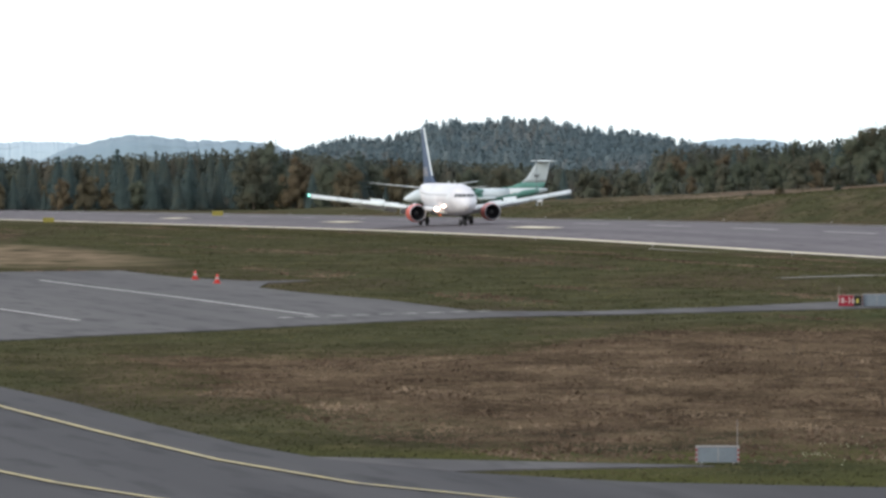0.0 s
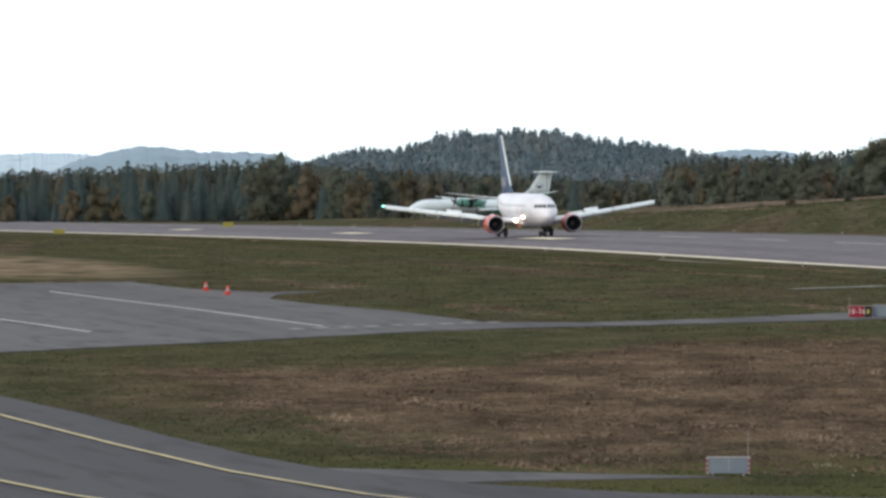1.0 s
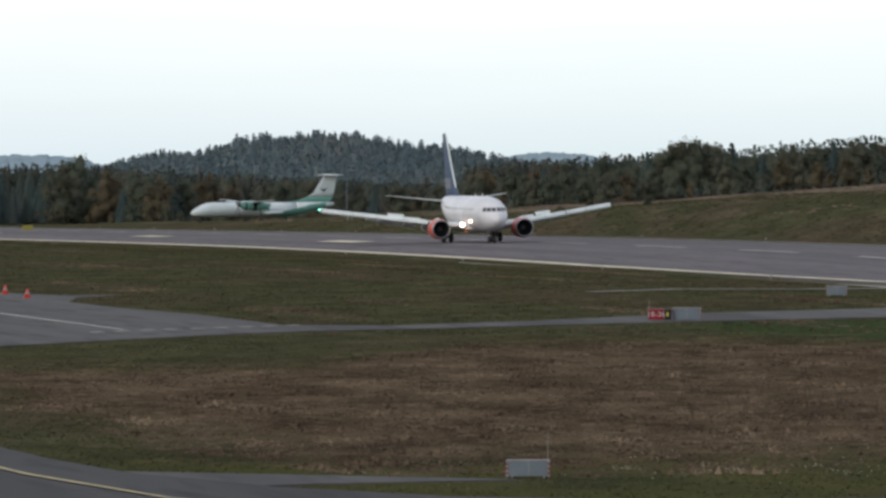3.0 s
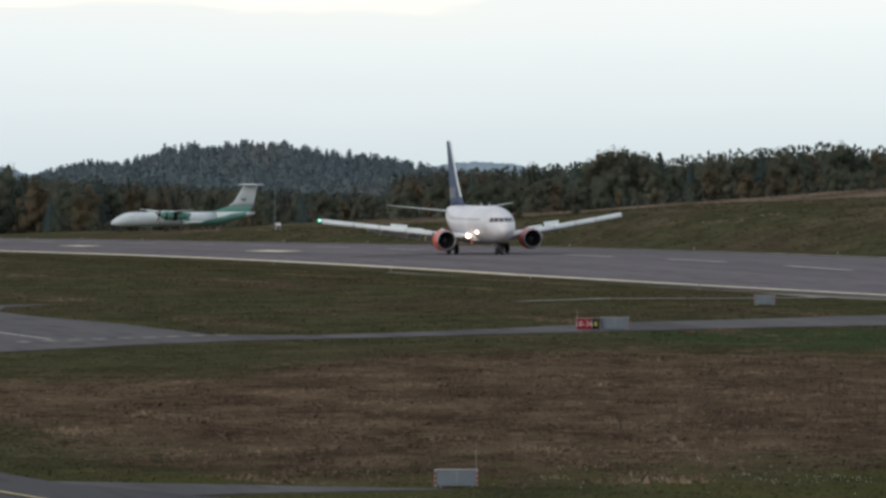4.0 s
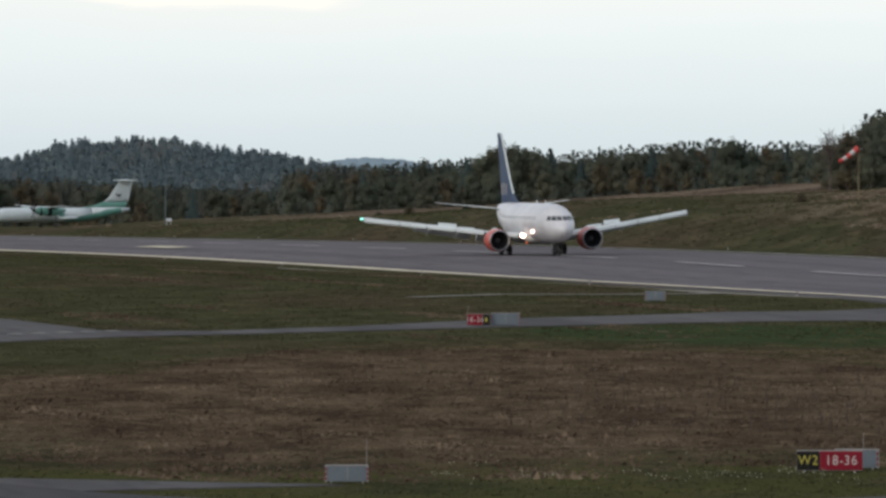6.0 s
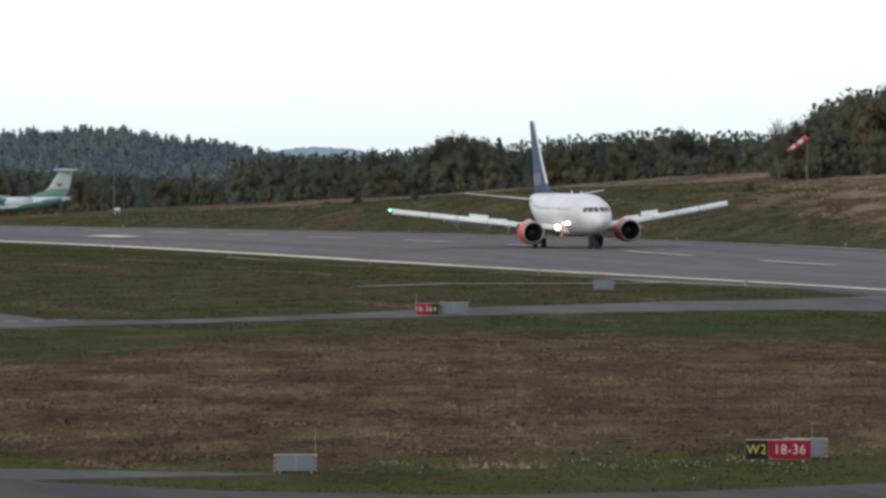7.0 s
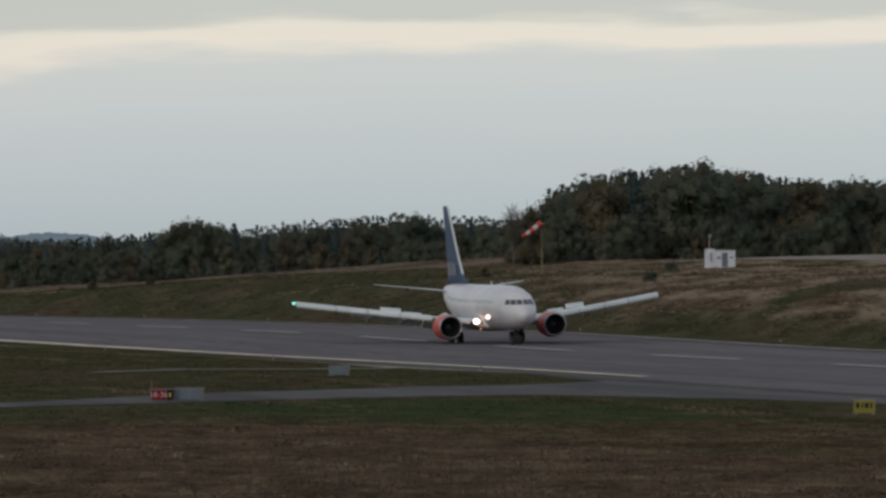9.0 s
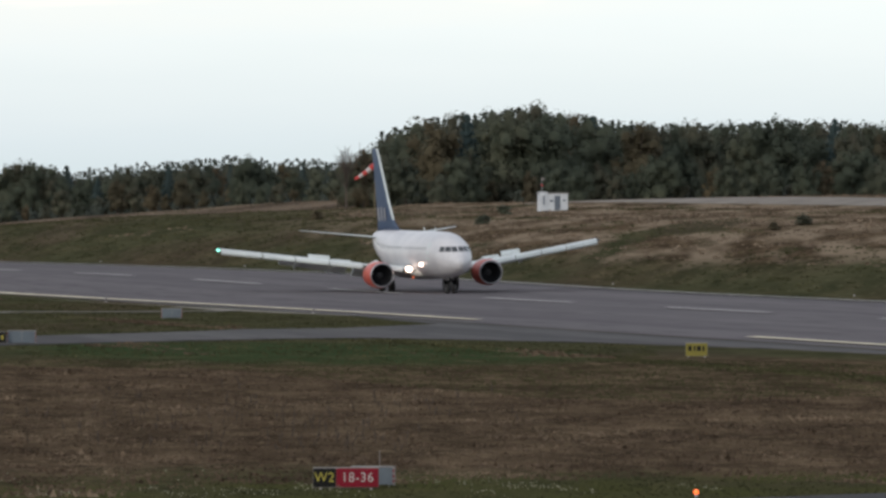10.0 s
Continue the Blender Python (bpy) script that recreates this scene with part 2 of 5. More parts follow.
M = {
    "grass": grass_material(),
    "runway": asphalt_material("runway_asphalt", (0.096, 0.086, 0.091), (0.138, 0.123, 0.127)),
    "apron": asphalt_material("apron_asphalt", (0.066, 0.062, 0.063), (0.104, 0.098, 0.096)),
    "taxi": asphalt_material("taxiway_asphalt", (0.048, 0.046, 0.048), (0.068, 0.065, 0.066)),
    "track": mottled("dusty_track", (0.22, 0.195, 0.165), (0.15, 0.132, 0.108), 0.4, 0.9),
    "gravel": mottled("bank_gravel", (0.20, 0.17, 0.14), (0.13, 0.108, 0.085), 0.25, 0.95),
    "line_white": mottled("worn_white_paint", (0.46, 0.44, 0.41), (0.32, 0.30, 0.28), 0.8, 0.7),
    "line_edge": mottled("worn_edge_paint", (0.62, 0.54, 0.38), (0.40, 0.345, 0.24), 0.5, 0.7),
    "line_yellow": mottled("worn_yellow_paint", (0.42, 0.34, 0.14), (0.28, 0.23, 0.11), 0.6, 0.7),
    "white": mottled("aircraft_white_paint", (0.625, 0.612, 0.622), (0.50, 0.495, 0.515), 0.35, 0.35),
    "wing": mottled("wing_grey_paint", (0.590, 0.635, 0.628), (0.490, 0.530, 0.530), 0.4, 0.4),
    "cool_white": mottled("cool_white_paint", (0.50, 0.555, 0.565), (0.43, 0.48, 0.49), 0.35, 0.4),
    # dark grey for gear legs, rims, nose doors and jet spinners
    "gear": mottled("dark_gear_metal", (0.075, 0.075, 0.080), (0.045, 0.045, 0.048), 2.0, 0.6),
    "stalk": mottled("dead_weed_stalk", (0.042, 0.030, 0.022), (0.065, 0.046, 0.032), 3.0, 0.9),
    "petal": mottled("pale_petal", (0.30, 0.285, 0.20), (0.22, 0.215, 0.15), 3.0, 0.8),
    "blue": mottled("tail_blue_paint", (0.018, 0.045, 0.105), (0.026, 0.056, 0.12), 0.4, 0.5),
    "red": mottled("nacelle_red_paint", (0.52, 0.085, 0.055), (0.44, 0.075, 0.05), 0.6, 0.4),
    # green paint made paler, with distance haze mixed into it
    "green": mottled("hazed_tail_green_paint", (0.085, 0.22, 0.18), (0.11, 0.26, 0.21), 0.3, 0.4),
    "metal": mottled("bare_metal", (0.45, 0.45, 0.46), (0.34, 0.34, 0.36), 1.0, 0.35, 0.9),
    "dark": mottled("dark_interior", (0.012, 0.012, 0.014), (0.02, 0.02, 0.022), 2.0, 0.9, gloss=0.1),
    "glass": mottled("cockpit_glass", (0.045, 0.05, 0.055), (0.06, 0.065, 0.07), 1.0, 0.15),
    "pane": mottled("cabin_window_pane", (0.26, 0.27, 0.29), (0.22, 0.23, 0.25), 1.0, 0.2),
    "rubber": mottled("tyre_rubber", (0.015, 0.015, 0.016), (0.025, 0.025, 0.025), 3.0, 0.85),
    "grey": mottled("grey_sheet_metal", (0.117, 0.144, 0.167), (0.095, 0.117, 0.140), 1.5, 0.55),
    "frame": mottled("pale_frame", (0.26, 0.24, 0.23), (0.20, 0.185, 0.175), 2.0, 0.6),
    "sign_red": mottled("sign_red", (0.20, 0.010, 0.024), (0.17, 0.010, 0.02), 2.0, 0.7, gloss=0.15),
    "sign_black": mottled("sign_black", (0.012, 0.012, 0.012), (0.02, 0.02, 0.018), 2.0, 0.8, gloss=0.1),
    "sign_yellow": mottled("sign_yellow", (0.204, 0.174, 0.018), (0.168, 0.144, 0.018), 2.0, 0.5),
    "letter_white": mottled("letter_white", (0.45, 0.42, 0.40), (0.40, 0.37, 0.35), 4.0, 0.5),
    "letter_yellow": mottled("letter_yellow", (0.40, 0.34, 0.05), (0.34, 0.29, 0.04), 4.0, 0.5),
    "cone": mottled("cone_red", (0.50, 0.038, 0.03), (0.42, 0.034, 0.028), 5.0, 0.5),
    "hut": mottled("hut_white_cladding", (0.62, 0.64, 0.66), (0.52, 0.54, 0.57), 1.2, 0.6),
    "door": mottled("hut_blue_grey_door", (0.10, 0.12, 0.15), (0.13, 0.15, 0.18), 2.0, 0.5),
    "bark": mottled("bark", (0.06, 0.045, 0.035), (0.10, 0.08, 0.065), 2.0, 0.9),
    "spruce": leafy("spruce_needles", (0.052, 0.078, 0.078), (0.078, 0.108, 0.104), (0.112, 0.140, 0.124), (0.10, 0.105, 0.085), 0.5),
    "broadleaf": leafy("broad_leaves", (0.072, 0.086, 0.066), (0.104, 0.117, 0.082), (0.152, 0.148, 0.097), (0.140, 0.112, 0.080), 0.4),
    "autumn": leafy("autumn_leaves", (0.094, 0.087, 0.060), (0.138, 0.117, 0.074), (0.178, 0.143, 0.086), (0.150, 0.110, 0.076), 0.4),
    # darker set of the broad leaf colours, for low growth and backing wood
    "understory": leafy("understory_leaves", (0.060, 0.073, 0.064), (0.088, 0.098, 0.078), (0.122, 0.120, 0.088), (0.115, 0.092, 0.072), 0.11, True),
    # hill leaves lifted and blued: the haze of distance is in the colour
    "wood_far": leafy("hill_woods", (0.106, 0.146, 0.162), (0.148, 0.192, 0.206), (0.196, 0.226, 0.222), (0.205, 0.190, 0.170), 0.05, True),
    # ridge colours hold the blue and pale haze, there is no volume
    "haze_hill": mottled("haze_tinted_hill", (0.17, 0.235, 0.27), (0.20, 0.265, 0.30), 0.006, 0.95),
    "haze_hill_pale": mottled("pale_haze_tinted_hill", (0.34, 0.42, 0.46), (0.37, 0.45, 0.49), 0.005, 0.95),
    "lamp": glow("landing_light_glow", (1.0, 0.76, 0.62), 4.5),
    "nav_green": glow("green_light_glow", (0.30, 1.0, 0.8), 1.5),
    "beacon": glow("orange_red_glow", (0.9, 0.22, 0.08), 0.35),
    "orange": glow("orange_lamp_glow", (1.0, 0.16, 0.03), 1.2),
    "straw": tuft_material("dry_grass", (0.050, 0.036, 0.026), (0.110, 0.080, 0.057), (0.235, 0.178, 0.122)),
    "straw_pale": tuft_material("pale_dry_grass", (0.085, 0.063, 0.047), (0.175, 0.133, 0.098), (0.30, 0.235, 0.172)),
    "tuft_green": tuft_material("green_grass", (0.034, 0.037, 0.019), (0.060, 0.060, 0.030), (0.112, 0.102, 0.054)),
}


# ---------------------------------------------------------------- mesh helpers
def obj(name, bm, material, parent=None, label=""):
    me = bpy.data.meshes.new(name)
    bmesh.ops.recalc_face_normals(bm, faces=bm.faces)
    bm.to_mesh(me)
    bm.free()
    me.materials.append(material)
    ob = new(name, me)
    if parent is not None:
        ob.parent = parent
    if label:
        tagged(ob, label)
    return ob


def part(name, bm, material, parent, label=""):
    return obj(name, bm, material, parent, label)


def smooth(ob, angle=40):
    ob.data.shade_smooth()
    return ob


def raw(name, verts, faces, material, parent=None):
    me = bpy.data.meshes.new(name)
    me.from_pydata(verts, [], faces)
    me.materials.append(material)
    ob = new(name, me)
    if parent is not None:
        ob.parent = parent
    return ob


def box(bm, cx, cy, cz, sx, sy, sz, bevel=0.0, turn=None):
    m = Matrix.Translation((cx, cy, cz)) @ (turn or Matrix()) @ Matrix.Diagonal((sx, sy, sz, 1))
    r = bmesh.ops.create_cube(bm, size=1, matrix=m)
    if bevel:
        es = list({e for v in r["verts"] for e in v.link_edges})
        bmesh.ops.bevel(bm, geom=es, offset=bevel, segments=2, affect="EDGES")
    return bm


def tube(bm, a, b, r1, r2=None, seg=10):
    a, b = Vector(a), Vector(b)
    d = b - a
    m = Matrix.Translation((a + b) / 2) @ d.to_track_quat("Z", "Y").to_matrix().to_4x4()
    bmesh.ops.create_cone(bm, cap_ends=True, segments=seg, radius1=r1, radius2=r1 if r2 is None else r2, depth=d.length, matrix=m)
    return bm


def loft(bm, rings, closed=True, cap=True):
    """Skin between rings of equal count."""
    vs = [[bm.verts.new(p) for p in ring] for ring in rings]
    k = len(vs[0])
    for a, b in zip(vs, vs[1:]):
        for i in range(k if closed else k - 1):
            j = (i + 1) % k
            bm.faces.new((a[i], a[j], b[j], b[i]))
    if cap:
        bm.faces.new(vs[0][::-1])
        bm.faces.new(vs[-1])
    return bm


def oval(y, cz, rx, rz, cx=0.0, seg=28, pinch=0.0):
    out = []
    for i in range(seg):
        a = 2 * math.pi * i / seg
        c, s = math.cos(a), math.sin(a)
        out.append((cx + rx * c * (1 - pinch * max(s, 0)), y, cz + rz * s))
    return out


def foil(le, chord, thick, z, span_axis="x", pos=0.0, tilt=0.0, seg=9):
    """Aerofoil section: le is the leading edge's y (forward +), pos the place on the span."""
    up, lo = [], []
    for i in range(seg):
        u = (1 - math.cos(math.pi * i / (seg - 1))) / 2
        h = thick * chord * 2.2 * (0.2969 * math.sqrt(u) - 0.126 * u - 0.3516 * u * u + 0.2843 * u ** 3 - 0.1036 * u ** 4) / 0.2
        dz = -tilt * u * chord
        up.append((le - u * chord, h * 0.26 + dz))
        lo.append((le - u * chord, -h * 0.17 + dz))
    pts = up + lo[-2:0:-1]
    if span_axis == "x":
        return [(pos, y, z + h) for y, h in pts]
    return [(h, y, z) for y, h in pts]


def text_mesh(word, height, material, parent, m, name="lettering"):
    cu = bpy.data.curves.new(name, "FONT")
    cu.body, cu.size, cu.align_x, cu.align_y, cu.space_character, cu.extrude = word, height / 0.72, "CENTER", "CENTER", 1.12, 0.004
    tmp = bpy.data.objects.new(name, cu)
    scene.collection.objects.link(tmp)
    me = bpy.data.meshes.new_from_object(tmp.evaluated_get(bpy.context.evaluated_depsgraph_get()))
    bpy.data.objects.remove(tmp)
    me.materials.clear()
    me.materials.append(material)
    ob = new(name, me)
    ob.parent = parent
    ob.matrix_local = m
    return ob


# ---------------------------------------------------------------- ground
RUN_X, RUN_HALF = 172.0, 25.0


def soft(v, s):
    return s * (max(v / s, 0) + math.log1p(math.exp(-abs(v / s))))


def bump_at(x, y, cx, cy, sx, sy):
    return math.exp(-((x - cx) / sx) ** 2 - ((y - cy) / sy) ** 2)


def height(x, y):
    """The lie of the land: a humped runway, a bank beyond it, and low hills."""
    z = -0.0074 * soft(min(y, 1700) - 745, 60)
    # crown of the runway: the middle sinks a little towards the near end
    k = min(max((650 - y) / 110, 0), 1)
    mid = -0.45 * k * k * (3 - 2 * k)
    side = -1.1 + 0.4 * min(max((620 - y) / 140, 0), 1)
    if x < RUN_X:
        e = min((RUN_X - x) / 27.0, 1.0)
        z += mid + (side - mid) * e ** 2.6
        if x < 145:
            z -= side * min((145 - x) / 30.0, 1.0)
    else:
        z += mid
    e = x - (RUN_X + RUN_HALF) - 4
    if e > 0:
        k = min(max((e - 60) / 13, 0), 1)
        near = 6.6 * (1 - math.exp(-e / 17)) + 0.95 * k * k * (3 - 2 * k)
        k = min(max((y - 830) / 120, 0), 1)
        near *= 1 - 0.13 * k * k * (3 - 2 * k)
        far = 1.2 * (1 - math.exp(-e / 10)) + min(4.7 * (e / 132) ** 2.2, 8.0)
        k = min(max((y - 880) / 300, 0), 1)
        r = near + (far - near) * k * k * (3 - 2 * k)
        k = min(max((y - 1290) / 170, 0), 1)
        r *= 1 - 0.85 * k * k * (3 - 2 * k)
        z += r
        z += 1.2 * (noise.noise((x * 0.012, y * 0.006, 3.1))) * min(e / 40, 1)
        z += 0.45 * noise.noise((x * 0.05, y * 0.018, 7.7)) * min(e / 25, 1)
        z += 0.5 * bump_at(x, y, 214, 1192, 22, 22) * min(e / 8, 1)
    d = math.hypot(x, y)
    if d > 1500:
        z += 6.5 * bump_at(x, y, 467, 2395, 60, 260) + 3.5 * bump_at(x, y, 440, 2400, 40, 260)
    return z


def polar(bearing, d):
    return d * math.sin(radians(bearing)), d * math.cos(radians(bearing))


def axis(lo, hi, step, grow, lo_end, hi_end):
    a = list(np.arange(lo, hi + 0.1, step))
    s = step
    while a[-1] < hi_end:
        s *= grow
        a.append(a[-1] + s)
    s = step
    while a[0] > lo_end:
        s *= grow
        a.insert(0, a[0] - s)
    return a


def build_ground():
    xs = axis(-20, 460, 6, 1.25, -4000, 6000)
    ys = axis(150, 1700, 10, 1.2, -4000, 8000)
    verts = [(x, y, height(x, y)) for y in ys for x in xs]
    k = len(xs)
    faces = [(j * k + i, j * k + i + 1, (j + 1) * k + i + 1, (j + 1) * k + i) for j in range(len(ys) - 1) for i in range(k - 1)]
    g = raw("ground", verts, faces, M["grass"])
    g.data.shade_smooth()
    tagged(g, "brown heath and rough mown airfield grass", "ground", kind="structure")


def in_poly(x, y, poly):
    c = False
    for (x1, y1), (x2, y2) in zip(poly, poly[1:] + poly[:1]):
        if (y1 > y) != (y2 > y) and x < (x2 - x1) * (y - y1) / (y2 - y1) + x1:
            c = not c
    return c


def densify(poly, step):
    out = []
    for a, b in zip(poly, poly[1:] + poly[:1]):
        a, b = Vector(a), Vector(b)
        k = max(1, int((b - a).length / step))
        out += [tuple(a.lerp(b, i / k)) for i in range(k)]
    return out


def sheet(name, poly, material, lift, step=8.0):
    """A paved sheet that follows the ground."""
    edge = densify(poly, step)
    x0, x1 = min(p[0] for p in edge), max(p[0] for p in edge)
    y0, y1 = min(p[1] for p in edge), max(p[1] for p in edge)
    pts = [Vector(p) for p in edge]
    for gx in np.arange(x0 + step / 2, x1, step):
        for gy in np.arange(y0 + step / 2, y1, step):
            if in_poly(gx, gy, edge):
                pts.append(Vector((gx, gy)))
    n = len(edge)
    v, _, f, *_ = geometry.delaunay_2d_cdt(pts, [(i, (i + 1) % n) for i in range(n)], [], 1, 1e-4)
    verts, faces = [(p.x, p.y, height(p.x, p.y) + lift) for p in v], [tuple(t) for t in f]
    seen = {}
    for t in faces:
        for a, b in zip(t, t[1:] + t[:1]):
            seen.setdefault((min(a, b), max(a, b)), []).append((a, b))
    for ways in list(seen.values()):
        if len(ways) == 1:
            a, b = ways[0]
            k = len(verts)
            verts += [(*verts[a][:2], verts[a][2] - 0.3), (*verts[b][:2], verts[b][2] - 0.3)]
            faces.append((b, a, k, k + 1))
    ob = raw(name, verts, faces, material)
    return ob


def strip(name, path, width, material, lift, parent=None):
    """A painted line along a path."""
    pts = []
    for a, b in zip(path, path[1:]):
        a, b = Vector(a), Vector(b)
        k = max(1, int((b - a).length / 6))
        pts += [a.lerp(b, i / k) for i in range(k)]
    pts.append(Vector(path[-1]))
    verts, faces = [], []
    for i, p in enumerate(pts):
        d = (pts[min(i + 1, len(pts) - 1)] - pts[max(i - 1, 0)]).normalized()
        s = Vector((-d.y, d.x)) * width / 2
        for q in (p + s, p - s):
            verts.append((q.x, q.y, height(q.x, q.y) + lift))
    for i in range(len(pts) - 1):
        faces.append((2 * i, 2 * i + 1, 2 * i + 3, 2 * i + 2))
    return raw(name, verts, faces, material, parent)


APRON = [(-60, 300), (36.4, 311), (42.8, 319.5), (50, 328), (60.4, 342.4), (68, 350.4), (75, 354.5), (85, 361.5), (94, 367.5)
         , (105, 374), (117, 379), (129, 377), (137, 366), (141, 345), (143.5, 320), (143.8, 470), (140.3, 440), (124.6, 412), (110.7, 396), (98.4, 387), (84, 369.5), (74.5, 361), (69, 363), (68.9, 390), (67.3, 409), (67, 426), (69.8, 440), (74.2, 448.7), (69.8, 446.5), (66.7, 460), (66.3, 486), (56, 481), (-60, 470)]
TRACK = [(32.0, 193.2), (32.1, 192), (34.4, 183.9), (36, 184.7), (39, 185.3), (42.2, 185.8), (41.5, 186.6), (38.5, 188.6), (35, 191.2)]
TAXI = [(-40, 320), (28.6, 300), (29.7, 254), (30.5, 235), (30.7, 216), (31.2, 201), (32, 192), (34.5, 183), (38, 177), (44, 173), (50, 173.4), (56, 176.3), (66, 181), (80, 186), (120, 200), (120, 150), (60, 120), (-40, 120)]


def build_paving():
    run = sheet("runway", [(144.5, 300), (199, 300), (199, 1680), (144.5, 1680)], M["runway"], 0.06, 7.0)
    tagged(run, "worn grey asphalt runway with pale edge lines", "runway", kind="structure")
    strip("edge_line", [(147, 452), (147, 1680)], 1.0, M["line_edge"], 0.15, run)
    strip("edge_line", [(147, 300), (147, 397)], 1.0, M["line_edge"], 0.15, run)
    strip("edge_line", [(197, 300), (197, 1680)], 0.9, M["line_white"], 0.15, run)
    for k in range(26):
        y = 372 + k * 44.3
        strip("centre_dash", [(172, y), (172, y + 22)], 0.9, M["line_white"], 0.15, run)
    for y in (790, 927, 1088):
        strip("touchdown_mark", [(157.5, y - 11), (157.5, y + 11)], 3.0, M["line_edge"], 0.15, run)
    ap = sheet("apron", APRON, M["apron"], 0.05, 6.0)
    tagged(ap, "grey asphalt apron and link taxiway", "apron", kind="structure")
    strip("marking", [(56.0, 450), (56.6, 428), (57.7, 398), (58.2, 371), (58.6, 354)], 0.3, M["line_white"], 0.09, ap)
    strip("marking", [(42.9, 392), (43.6, 372.7), (44.2, 362.3), (45, 345)], 0.3, M["line_white"], 0.09, ap)
    for k in range(9):
        strip("marking", [(56 + k * 1.6, 349 + k * 1.5), (56.8 + k * 1.6, 349.7 + k * 1.5)], 0.5, M["line_white"], 0.09, ap)
    pt = strip("grass_path", [(107, 451), (128.3, 474), (137, 486), (143, 498)], 1.3, M["track"], 0.05)
    tagged(pt, "pale worn path across the grass", "path", kind="structure")
    rd = sheet("bank_track", [(264, 640), (271, 640), (272, 700), (271, 740), (270, 812), (267.5, 770), (265, 735), (264.5, 700)], M["gravel"], 0.12, 3.0)
    tagged(rd, "pale gravel track along the top of the bank", "track", kind="structure")
    gs = sheet("runway_shoulder", [(144.4, 668), (141.6, 652), (143.0, 620), (143.2, 520), (141.0, 500), (144.4, 470)], M["track"], 0.05, 3.0)
    tagged(gs, "dusty gravel shoulder along the runway edge", "shoulder", kind="structure")
    tx = sheet("taxiway", TAXI, M["taxi"], 0.05, 6.0)
    tagged(tx, "dark asphalt taxiway with a yellow guide line", "taxiway", kind="structure")
    strip("guide_line", [(26.6, 270), (27.4, 234.4), (28.1, 210), (28.9, 191), (30.5, 177), (34, 165)], 0.22, M["line_yellow"], 0.09, tx)
    strip("guide_line", [(20.5, 230), (21.0, 205), (21.8, 186.7), (22.7, 178.6), (24.6, 168)], 0.22, M["line_yellow"], 0.09, tx)
    sd_ = sheet("service_track", TRACK, M["apron"], 0.042, 2.5)
    tagged(sd_, "short grey gravel track in the grass", "track", kind="structure")


build_ground()
build_paving()


# ---------------------------------------------------------------- airliner
def spin(cy, cz, cx, prof, seg=28):
    """Rings about the y axis: prof of (y, radius)."""
    return [[(cx + r * math.cos(2 * math.pi * i / seg), cy + y, cz + r * math.sin(2 * math.pi * i / seg)) for i in range(seg)] for y, r in prof]


def wheel(parent, x, y, z, r, w):
    bm = bmesh.new()
    prof = [(-w / 2, r * 0.62), (-w / 2, r * 0.86), (-w * 0.36, r * 0.98), (0, r), (w * 0.36, r * 0.98), (w / 2, r * 0.86), (w / 2, r * 0.62)]
    loft(bm, [[(x + px, y + q * math.cos(2 * math.pi * i / 20), z + q * math.sin(2 * math.pi * i / 20)) for i in range(20)] for px, q in prof])
    t = smooth(part("tyre", bm, M["rubber"], parent))
    bm = bmesh.new()
    tube(bm, (x - w * 0.53, y, z), (x + w * 0.53, y, z), r * 0.5, seg=16)
    part("rim", bm, M["gear"], t)
    return t


